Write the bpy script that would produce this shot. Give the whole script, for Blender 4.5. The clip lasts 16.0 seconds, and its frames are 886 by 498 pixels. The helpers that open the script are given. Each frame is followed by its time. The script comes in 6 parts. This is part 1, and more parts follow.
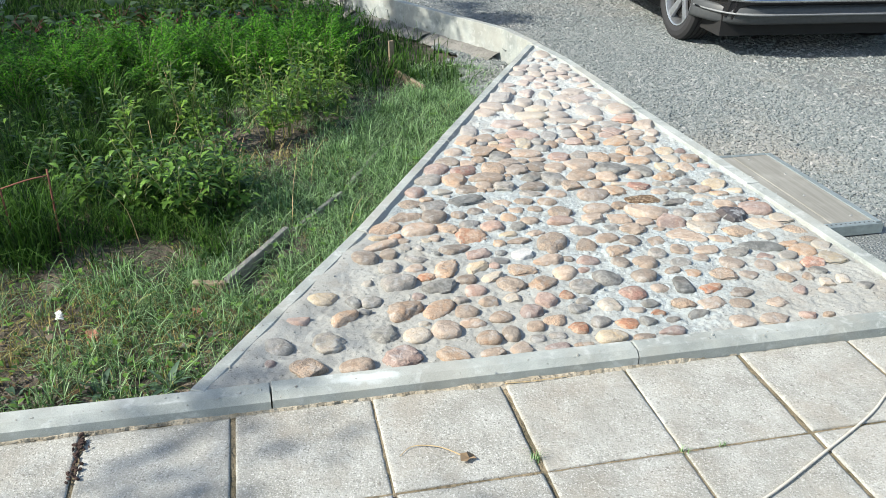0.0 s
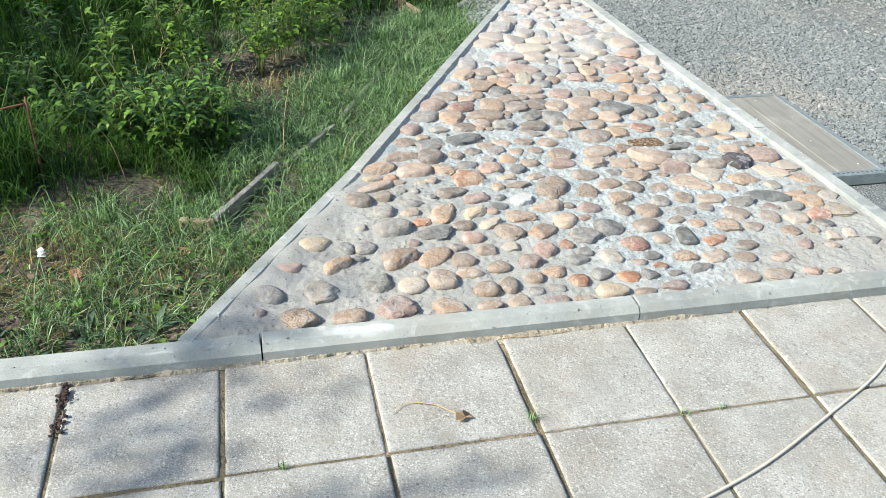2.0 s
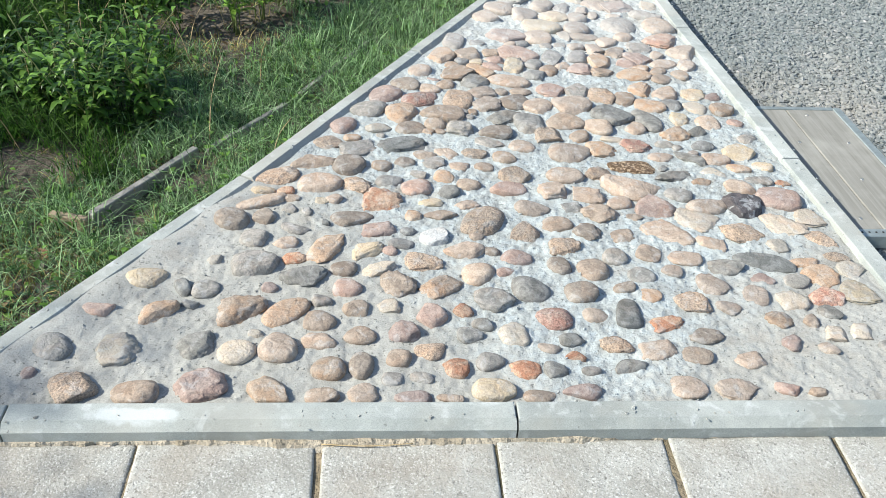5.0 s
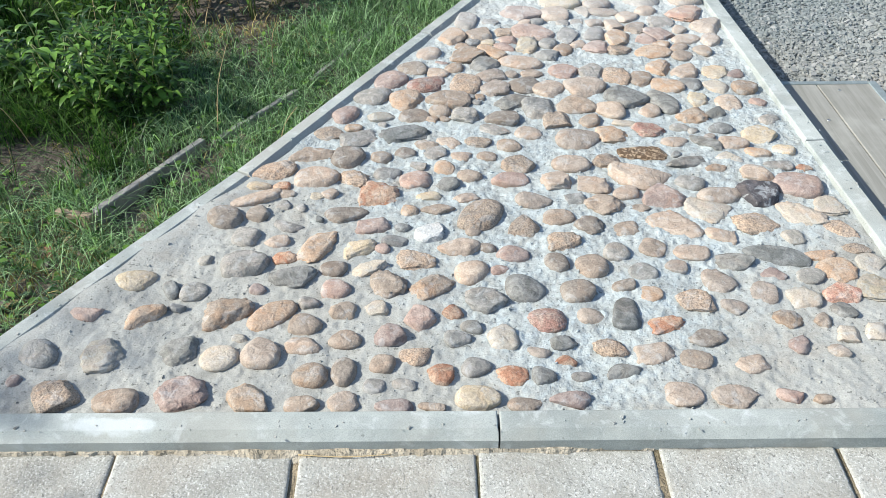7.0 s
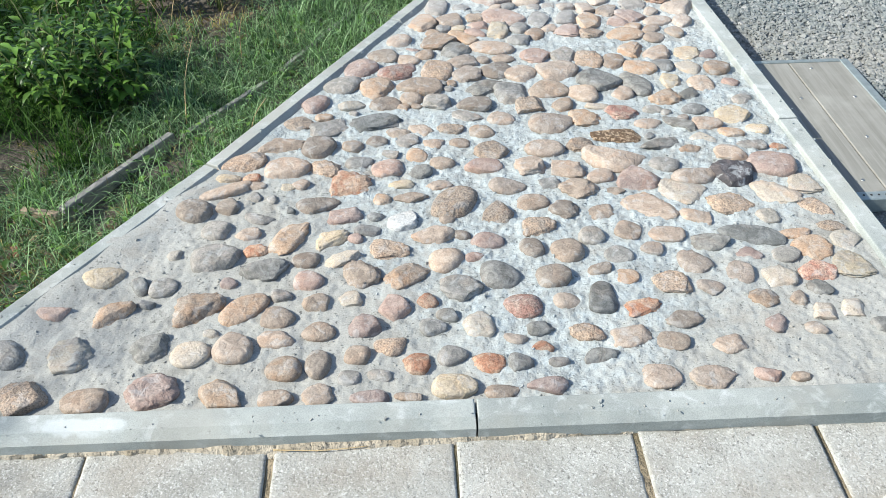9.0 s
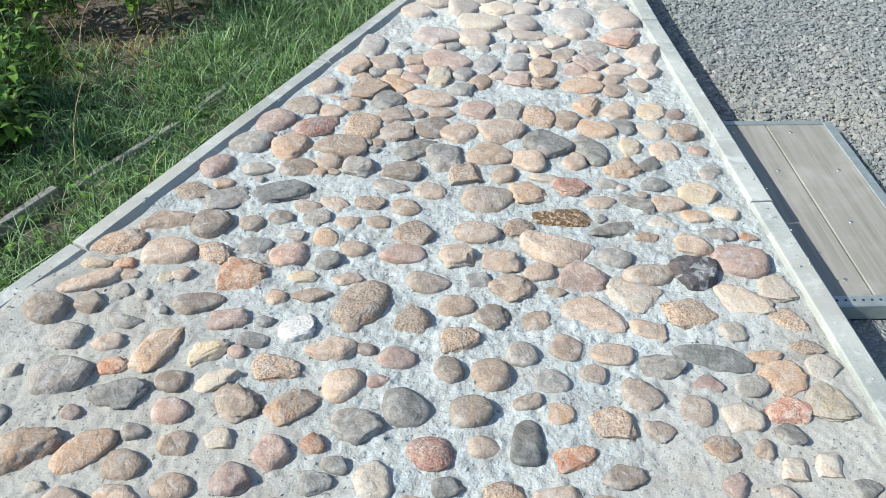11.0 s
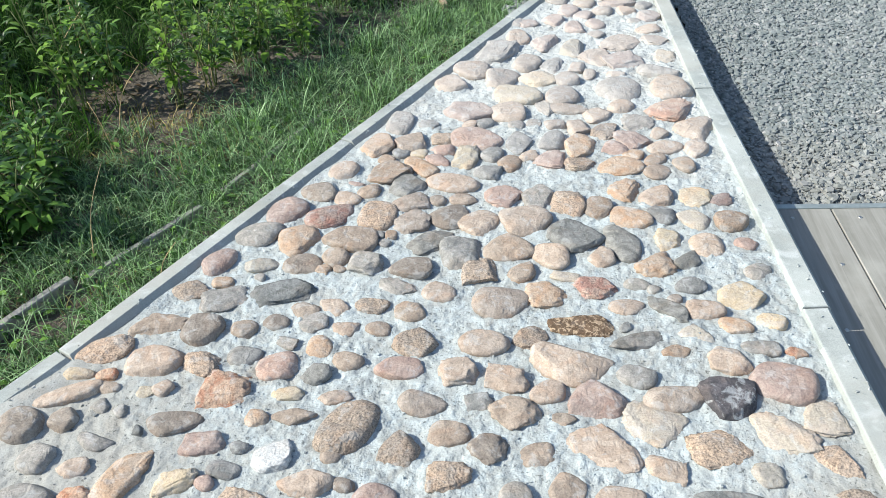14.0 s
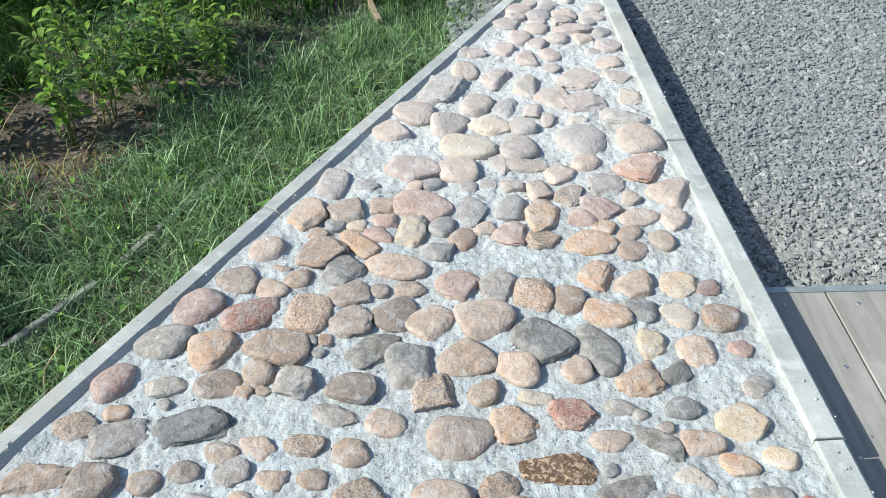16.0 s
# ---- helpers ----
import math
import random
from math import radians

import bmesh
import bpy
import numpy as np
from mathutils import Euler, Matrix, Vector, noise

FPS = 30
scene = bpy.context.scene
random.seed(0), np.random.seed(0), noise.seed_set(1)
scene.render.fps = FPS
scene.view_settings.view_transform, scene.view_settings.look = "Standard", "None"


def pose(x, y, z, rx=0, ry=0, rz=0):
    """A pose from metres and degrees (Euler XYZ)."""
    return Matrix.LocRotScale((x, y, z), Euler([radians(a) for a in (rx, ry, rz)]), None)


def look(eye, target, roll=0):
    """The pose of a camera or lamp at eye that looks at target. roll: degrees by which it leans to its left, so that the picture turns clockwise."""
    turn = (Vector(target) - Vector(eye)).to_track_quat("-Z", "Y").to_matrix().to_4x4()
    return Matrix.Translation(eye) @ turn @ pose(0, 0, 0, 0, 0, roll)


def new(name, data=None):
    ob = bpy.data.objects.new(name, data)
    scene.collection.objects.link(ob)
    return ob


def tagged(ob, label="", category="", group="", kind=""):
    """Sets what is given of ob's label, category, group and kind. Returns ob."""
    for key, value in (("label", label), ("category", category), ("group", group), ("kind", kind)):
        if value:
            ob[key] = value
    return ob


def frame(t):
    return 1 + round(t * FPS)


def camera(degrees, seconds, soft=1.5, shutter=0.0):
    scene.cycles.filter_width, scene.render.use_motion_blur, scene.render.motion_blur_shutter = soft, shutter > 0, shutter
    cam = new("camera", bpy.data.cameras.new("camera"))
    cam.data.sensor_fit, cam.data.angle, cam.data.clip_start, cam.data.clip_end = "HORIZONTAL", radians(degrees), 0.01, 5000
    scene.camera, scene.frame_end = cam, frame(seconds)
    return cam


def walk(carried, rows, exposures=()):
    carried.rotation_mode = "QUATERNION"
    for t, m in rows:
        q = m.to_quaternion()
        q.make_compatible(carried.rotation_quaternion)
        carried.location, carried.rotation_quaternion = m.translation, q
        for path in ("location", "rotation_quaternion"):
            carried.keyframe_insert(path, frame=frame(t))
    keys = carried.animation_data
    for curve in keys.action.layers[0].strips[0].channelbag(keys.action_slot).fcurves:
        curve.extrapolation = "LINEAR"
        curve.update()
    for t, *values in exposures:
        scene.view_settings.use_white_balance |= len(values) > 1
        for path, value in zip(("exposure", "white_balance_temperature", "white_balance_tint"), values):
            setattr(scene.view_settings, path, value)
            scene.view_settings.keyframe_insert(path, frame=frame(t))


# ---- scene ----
cam = camera(56.4, 16.0, soft=0.55)
PATH = [
    (0, (0.05, -1.759, 1.333), (0.437, -0.025, 0.415), 1.2),
    (0.5, (0.068, -1.743, 1.316), (0.438, -0.027, 0.358), 1.0),
    (1, (0.061, -1.743, 1.318), (0.409, -0.076, 0.269), 1.3),
    (1.5, (0.057, -1.698, 1.331), (0.407, -0.048, 0.256), 1.3),
    (2, (0.05, -1.643, 1.353), (0.448, -0.008, 0.272), 3.0),
    (2.5, (0.166, -1.599, 1.368), (0.551, 0.04, 0.287), 1.6),
    (3, (0.372, -1.541, 1.371), (0.617, 0.123, 0.288), 0.8),
    (3.5, (0.456, -1.477, 1.353), (0.604, 0.167, 0.224), -0.5),
    (4, (0.521, -1.344, 1.33), (0.672, 0.287, 0.182), 2.1),
    (4.5, (0.61, -1.213, 1.314), (0.77, 0.403, 0.146), 4.7),
    (4.7, (0.665, -1.164, 1.305), (0.82, 0.438, 0.118), 4.4),
    (6.8, (0.891, -1.014, 1.335), (0.857, 0.532, 0.067), -0.2),
    (7, (0.895, -1.017, 1.334), (0.889, 0.521, 0.055), -0.1),
    (7.5, (0.893, -1.025, 1.338), (0.906, 0.492, 0.035), -0.7),
    (8, (0.889, -1.024, 1.336), (0.909, 0.488, 0.026), -0.6),
    (8.2, (0.89, -1.021, 1.332), (0.916, 0.492, 0.024), -0.4),
    (10.3, (1.001, -0.797, 1.293), (1.058, 0.737, 0.012), -1.1),
    (10.5, (1.018, -0.723, 1.296), (1.081, 0.811, 0.014), -0.6),
    (11, (1.083, -0.58, 1.286), (1.168, 0.928, -0.025), 2.1),
    (11.5, (1.203, -0.441, 1.313), (1.203, 1.069, 0.002), 0.2),
    (12, (1.265, -0.376, 1.305), (1.067, 1.155, 0.033), -1.1),
    (12.5, (1.286, -0.355, 1.306), (1.093, 1.191, 0.052), -1.1),
    (13, (1.286, -0.358, 1.306), (1.111, 1.192, 0.055), -2.1),
    (13.5, (1.294, -0.351, 1.303), (1.128, 1.203, 0.056), -3.3),
    (14, (1.295, -0.342, 1.299), (1.142, 1.216, 0.055), -3.3),
    (14.5, (1.285, -0.263, 1.279), (1.143, 1.266, -0.003), -3.2),
    (15, (1.231, -0.085, 1.282), (1.159, 1.421, -0.032), -1.9),
    (15.5, (1.207, 0.017, 1.292), (1.221, 1.526, -0.021), -1.3),
    (16, (1.236, 0.1, 1.31), (1.255, 1.62, 0.011), 0.1),
]
walk(cam, [(t, look(eye, target, roll)) for t, eye, target, roll in PATH], [(0, 0.76, 6750, 8), (4.7, 0.73, 6620, 8), (7, 0.67, 6470, 8), (8.2, 0.67, 6470, 8), (10.5, 0.74, 6500, 8), (11, 0.62, 6500, 8), (11.5, 0.53, 6500, 8), (12, 0.73, 6480, 8), (13.5, 0.73, 6480, 8), (15, 0.67, 6450, 8), (16, 0.63, 6430, 9)])

# ---- light: clear morning sun from the garden side ----
SUN_TRAVEL = Vector((0.88, 0.12, -0.70)).normalized()
sun_data = bpy.data.lights.new("sun", "SUN")
sun_data.energy, sun_data.angle, sun_data.color = 4.5, radians(0.53), (1.0, 0.965, 0.90)
sun = new("sun", sun_data)
sun.matrix_world = look((-6, -3, 9), Vector((-6, -3, 9)) + SUN_TRAVEL)
world = bpy.data.worlds.new("sky")
scene.world = world
world.use_nodes = True
wn = world.node_tree
sky = wn.nodes.new("ShaderNodeTexSky")
sky.sky_type, sky.sun_disc = "NISHITA", False
sky.sun_elevation = math.asin(-SUN_TRAVEL.z)
sky.sun_rotation = math.atan2(-SUN_TRAVEL.x, -SUN_TRAVEL.y)
wn.links.new(sky.outputs["Color"], wn.nodes["Background"].inputs["Color"])
wn.nodes["Background"].inputs["Strength"].default_value = 0.13


# ---- materials ----
class Nodes:
    """A small hand for building node materials."""

    def __init__(self, name, rough=0.8, metal=0.0, spec=0.4):
        self.mat = bpy.data.materials.new(name)
        self.mat.use_nodes = True
        self.t = self.mat.node_tree
        self.b = self.t.nodes["Principled BSDF"]
        self.b.inputs["Roughness"].default_value = rough
        self.b.inputs["Metallic"].default_value = metal
        self.b.inputs["Specular IOR Level"].default_value = spec
        self.coord = self.t.nodes.new("ShaderNodeTexCoord")
        self.geo = self.t.nodes.new("ShaderNodeNewGeometry")
        self.info = self.t.nodes.new("ShaderNodeObjectInfo")

    def where(self, local=False):
        if not local:
            return self.geo.outputs["Position"]
        # the stone's own place, shifted by its random number so that no two look alike
        n = self.t.nodes.new("ShaderNodeVectorMath")
        n.operation = "MULTIPLY_ADD"
        self.t.links.new(self.info.outputs["Random"], n.inputs[0])
        n.inputs[1].default_value = (37.0, 91.0, 53.0)
        self.t.links.new(self.geo.outputs["Position"], n.inputs[2])
        return n.outputs[0]

    def noise(self, scale, detail=6.0, rough=0.6, at=None, distort=0.0):
        n = self.t.nodes.new("ShaderNodeTexNoise")
        # nothing finer than about a millimetre
        n.inputs["Scale"].default_value, n.inputs["Detail"].default_value = scale, max(1.0, min(detail, math.log2(1000 / scale)))
        n.inputs["Roughness"].default_value, n.inputs["Distortion"].default_value = min(rough, 0.62), distort
        self.t.links.new(at or self.where(), n.inputs["Vector"])
        return n.outputs["Fac"]

    def voronoi(self, scale, at=None, feature="F1", out="Distance"):
        n = self.t.nodes.new("ShaderNodeTexVoronoi")
        n.feature = feature
        n.inputs["Scale"].default_value = scale
        self.t.links.new(at or self.where(), n.inputs["Vector"])
        return n.outputs[out]

    def ramp(self, fac, *stops):
        n = self.t.nodes.new("ShaderNodeValToRGB")
        e = n.color_ramp.elements
        while len(e) < len(stops):
            e.new(0.5)
        for el, (p, c) in zip(e, stops):
            el.position = p
            el.color = (*c, 1) if isinstance(c, tuple) else (c, c, c, 1)
        self.t.links.new(fac, n.inputs["Fac"])
        return n.outputs["Color"]

    def mix(self, fac, a, b, how="MIX"):
        n = self.t.nodes.new("ShaderNodeMix")
        n.data_type, n.blend_type = "RGBA", how
        for sock, v in ((n.inputs["Factor"], fac), (n.inputs["A"], a), (n.inputs["B"], b)):
            if isinstance(v, (int, float)):
                sock.default_value = v
            elif isinstance(v, tuple):
                sock.default_value = (*v, 1)
            else:
                self.t.links.new(v, sock)
        return n.outputs["Result"]

    def math(self, op, a, b=0.0, c=0.0):
        n = self.t.nodes.new("ShaderNodeMath")
        n.operation = op
        for sock, v in zip(n.inputs, (a, b, c)):
            if isinstance(v, (int, float)):
                sock.default_value = v
            else:
                self.t.links.new(v, sock)
        return n.outputs[0]

    def bump(self, height, strength=0.5, dist=0.01):
        n = self.t.nodes.new("ShaderNodeBump")
        n.inputs["Distance"].default_value = dist
        if isinstance(strength, (int, float)):
            n.inputs["Strength"].default_value = strength
        else:
            self.t.links.new(strength, n.inputs["Strength"])
        self.t.links.new(height, n.inputs["Height"])
        if self.b.inputs["Normal"].links:
            self.t.links.new(self.b.inputs["Normal"].links[0].from_socket, n.inputs["Normal"])
        self.t.links.new(n.outputs["Normal"], self.b.inputs["Normal"])
        return self

    def color(self, c):
        if isinstance(c, tuple):
            self.b.inputs["Base Color"].default_value = (*c, 1)
        else:
            self.t.links.new(c, self.b.inputs["Base Color"])
        return self

    def rough(self, c):
        self.t.links.new(c, self.b.inputs["Roughness"])
        return self


def make_mortar():
    m = Nodes("mortar", 0.93, spec=0.25)
    xyz = m.t.nodes.new("ShaderNodeSeparateXYZ")
    m.t.links.new(m.where(), xyz.inputs[0])
    # sandy trowelled mix at the garden corner and the yard corner, limy crust over the middle
    garden_end = m.math("MULTIPLY_ADD", xyz.outputs["Y"], 0.62, -0.95)
    along = m.math("ADD", xyz.outputs["X"], garden_end)
    yard_end = m.math("SUBTRACT", 2.05, m.math("SUBTRACT", xyz.outputs["X"], m.math("MULTIPLY", xyz.outputs["Y"], 0.9)))
    field = m.math("MINIMUM", along, m.math("SUBTRACT", yard_end, 0.65))
    field = m.math("ADD", field, m.math("MULTIPLY", m.math("SUBTRACT", m.noise(3.0, 6, 0.65), 0.5), 0.9))
    where_lime = m.ramp(field, (0.0, 0.10), (0.30, 1.0))
    sandy = m.ramp(m.noise(5.0, 7, 0.7), (0.34, (0.30, 0.297, 0.268)), (0.66, (0.375, 0.374, 0.344)))
    limed = m.ramp(m.noise(4.0, 6, 0.65), (0.36, (0.305, 0.326, 0.316)), (0.64, (0.38, 0.412, 0.404)))
    c = m.mix(where_lime, sandy, limed)
    crust = m.ramp(m.noise(38, 10, 0.78, distort=0.3), (0.45, 0.0), (0.62, 1.0))
    c = m.mix(m.math("MULTIPLY", crust, where_lime), c, (0.415, 0.462, 0.465))
    # mortar turns paler towards the far end, broken up by noise
    far_pale = m.ramp(m.math("ADD", m.math("MULTIPLY", xyz.outputs["Y"], 0.35), m.math("MULTIPLY", m.noise(4.0, 6, 0.6), 0.5)), (0.78, 0.0), (1.15, 0.6))
    c = m.mix(far_pale, c, (0.50, 0.515, 0.495))
    damp = m.ramp(m.noise(17, 9, 0.78, distort=0.8), (0.54, 0.0), (0.66, 1.0))
    c = m.mix(m.math("MULTIPLY", damp, 0.5), c, (0.25, 0.245, 0.22))
    brown = m.ramp(m.noise(6.5, 8, 0.75), (0.57, 0.0), (0.68, 1.0))
    c = m.mix(m.math("MULTIPLY", brown, 0.30), c, (0.30, 0.25, 0.19))
    c = m.mix(0.6, c, m.ramp(m.noise(300, 5, 0.8), (0.34, 0.76), (0.5, 1.0), (0.66, 1.12)), "MULTIPLY")
    c = m.mix(0.8, c, m.ramp(m.noise(110, 3, 0.5), (0.31, 0.35), (0.37, 1.0)), "MULTIPLY")
    m.color(c)
    m.bump(m.noise(60, 9, 0.82, distort=0.15), m.math("MULTIPLY_ADD", where_lime, 0.60, 0.18), 0.009)
    m.bump(m.noise(200, 6, 0.85), 0.55, 0.0024)
    return m.mat


def make_kerb():
    m = Nodes("kerb_concrete", 0.9, spec=0.3)
    xyz = m.t.nodes.new("ShaderNodeSeparateXYZ")
    m.t.links.new(m.where(), xyz.inputs[0])
    c = m.ramp(m.noise(6, 9, 0.75), (0.36, (0.27, 0.295, 0.28)), (0.64, (0.395, 0.42, 0.395)))
    tone = m.ramp(m.info.outputs["Random"], (0.0, 0.90), (1.0, 1.07))
    c = m.mix(0.7, c, tone, "MULTIPLY")
    c = m.mix(m.math("MULTIPLY", m.ramp(m.noise(22, 8, 0.75, distort=0.6), (0.55, 0.0), (0.66, 1.0)), 0.4), c, (0.60, 0.625, 0.62))
    c = m.mix(0.7, c, m.ramp(m.noise(120, 3, 0.6), (0.26, 0.45), (0.33, 1.0)), "MULTIPLY")
    c = m.mix(0.6, c, m.ramp(m.noise(420, 4, 0.8), (0.35, 0.78), (0.62, 1.10)), "MULTIPLY")
    c = m.mix(m.math("MULTIPLY", m.ramp(m.noise(3.5, 7, 0.75), (0.48, 0.0), (0.62, 1.0)), 0.38), c, (0.33, 0.31, 0.26))
    # a whitish lime smear dried on the front run
    u = m.math("MULTIPLY", m.math("SUBTRACT", xyz.outputs["X"], 0.245), 1 / 0.092)
    v = m.math("MULTIPLY", m.math("ADD", xyz.outputs["Y"], 0.004), 1 / 0.021)
    far = m.math("ADD", m.math("POWER", m.math("ABSOLUTE", u), 4.0), m.math("MULTIPLY", v, v))
    edge = m.math("SUBTRACT", far, m.math("MULTIPLY", m.math("SUBTRACT", m.noise(38, 9, 0.8), 0.5), 2.6))
    c = m.mix(m.ramp(edge, (0.4, 0.5), (1.1, 0.0)), c, (0.62, 0.66, 0.655))
    m.color(c)
    m.bump(m.noise(300, 4, 0.7), 0.3, 0.0010)
    m.bump(m.noise(40, 5, 0.65), 0.3, 0.003)
    return m.mat


def make_slab():
    m = Nodes("paving_slab_concrete", 0.92, spec=0.25)
    at = m.where(True)
    c = m.ramp(m.noise(7, 9, 0.72, at), (0.34, (0.27, 0.267, 0.238)), (0.5, (0.34, 0.34, 0.309)), (0.66, (0.402, 0.405, 0.375)))
    c = m.mix(0.8, c, m.ramp(m.info.outputs["Random"], (0.0, 0.88), (1.0, 1.08)), "MULTIPLY")
    # exposed grit: pale and dark grains of uneven size
    c = m.mix(m.ramp(m.noise(230, 6, 0.8, at, 0.7), (0.56, 0.0), (0.63, 0.8)), c, (0.58, 0.58, 0.555))
    c = m.mix(m.ramp(m.noise(190, 7, 0.82, at, 0.9), (0.35, 0.9), (0.42, 0.0)), c, (0.15, 0.147, 0.135))
    c = m.mix(m.ramp(m.noise(90, 7, 0.8, at, 0.8), (0.31, 0.85), (0.37, 0.0)), c, (0.17, 0.165, 0.145))
    c = m.mix(m.ramp(m.noise(75, 8, 0.8, at, 0.6), (0.61, 0.0), (0.68, 0.6)), c, (0.56, 0.56, 0.53))
    worn = m.ramp(m.noise(9, 9, 0.8, at), (0.50, 0.0), (0.60, 1.0))
    c = m.mix(m.math("MULTIPLY", worn, 0.42), c, (0.27, 0.262, 0.23))
    c = m.mix(m.math("MULTIPLY", m.ramp(m.noise(4, 7, 0.72), (0.50, 0.0), (0.66, 1.0)), 0.30), c, (0.30, 0.25, 0.19))
    m.color(c)
    m.bump(m.noise(170, 6, 0.85, at), 0.6, 0.003)
    m.bump(m.noise(55, 8, 0.8, at, 0.5), 0.45, 0.006)
    return m.mat


def make_ground(name, dark, light, scale=9.0):
    m = Nodes(name, 0.95)
    c = m.ramp(m.noise(scale, 9, 0.75), (0.32, dark), (0.68, light))
    c = m.mix(0.7, c, m.ramp(m.voronoi(160), (0.1, 0.4), (0.4, 1.0)), "MULTIPLY")
    m.color(c)
    m.bump(m.noise(45, 8, 0.8), 0.9, 0.02)
    return m.mat


def make_gravel(stones):
    m = Nodes("crushed_stone" if stones else "gravel_bed", 0.85)
    if stones:
        pick = m.geo.outputs["Random Per Island"]
        c = m.ramp(pick, (0.0, (0.135, 0.158, 0.155)), (0.35, (0.19, 0.214, 0.21)), (0.75, (0.225, 0.245, 0.24)), (0.96, (0.26, 0.27, 0.262)), (1.0, (0.36, 0.36, 0.35)))
        c = m.mix(0.5, c, m.ramp(m.noise(300, 4, 0.7), (0.3, 0.75), (0.6, 1.08)), "MULTIPLY")
        c = m.mix(m.math("MULTIPLY", m.ramp(m.noise(0.9, 5, 0.6), (0.52, 0.0), (0.72, 1.0)), 0.35), c, (0.36, 0.32, 0.27))
        m.color(c)
    else:
        at = m.where()
        c = m.ramp(m.voronoi(75, out="Color"), (0.1, (0.18, 0.20, 0.196)), (0.5, (0.215, 0.236, 0.231)), (0.9, (0.255, 0.27, 0.265)))
        c = m.mix(1.0, c, m.ramp(m.voronoi(75, feature="DISTANCE_TO_EDGE"), (0.0, 0.6), (0.14, 1.0)), "MULTIPLY")
        c = m.mix(m.math("MULTIPLY", m.ramp(m.noise(0.9, 5, 0.6), (0.52, 0.0), (0.72, 1.0)), 0.35), c, (0.36, 0.32, 0.27))
        m.color(c)
        m.bump(m.voronoi(75, feature="DISTANCE_TO_EDGE"), 1.0, 0.012)
    return m.mat


def make_leaf(name, dark, light, gloss=0.45, trans=0.25):
    m = Nodes(name, gloss, spec=0.22)
    pick = m.geo.outputs["Random Per Island"]
    c = m.ramp(pick, (0.0, tuple(v * 0.8 for v in dark)), (0.3, dark), (0.8, light), (1.0, tuple(v * 1.3 for v in light)))
    c = m.mix(0.6, c, m.ramp(m.noise(9, 4, 0.6), (0.3, 0.65), (0.7, 1.15)), "MULTIPLY")
    m.color(c)
    thin = m.t.nodes.new("ShaderNodeBsdfTranslucent")
    m.t.links.new(m.mix(1.0, c, (1.1, 1.45, 0.6), "MULTIPLY"), thin.inputs["Color"])
    add = m.t.nodes.new("ShaderNodeMixShader")
    add.inputs[0].default_value = trans
    m.t.links.new(m.b.outputs[0], add.inputs[1])
    m.t.links.new(thin.outputs[0], add.inputs[2])
    m.t.links.new(add.outputs[0], m.t.nodes["Material Output"].inputs["Surface"])
    return m.mat


def make_wood(name, dark, light, along="Y", gloss=0.75):
    m = Nodes(name, gloss)
    mp = m.t.nodes.new("ShaderNodeMapping")
    m.t.links.new(m.where(True), mp.inputs["Vector"])
    mp.inputs["Scale"].default_value = (70, 3, 40) if along == "Y" else (3, 70, 40)
    c = m.ramp(m.noise(1.0, 6, 0.65, mp.outputs[0], 0.4), (0.3, dark), (0.7, light))
    c = m.mix(m.math("MULTIPLY", m.ramp(m.noise(6, 5, 0.6), (0.5, 0.0), (0.7, 1.0)), 0.5), c, tuple(v * 1.25 for v in light))
    m.color(c)
    m.bump(m.noise(1.0, 6, 0.65, mp.outputs[0], 0.4), 0.4, 0.002)
    return m.mat


def make_plain(name, c, rough=0.6, metal=0.0, spec=0.5, vary=0.15):
    m = Nodes(name, rough, metal, spec)
    m.color(m.mix(1.0, c, m.ramp(m.noise(40, 6, 0.6), (0.3, 1.0 - vary), (0.7, 1.0 + vary)), "MULTIPLY"))
    m.bump(m.noise(180, 3, 0.6), 0.1, 0.001)
    return m.mat


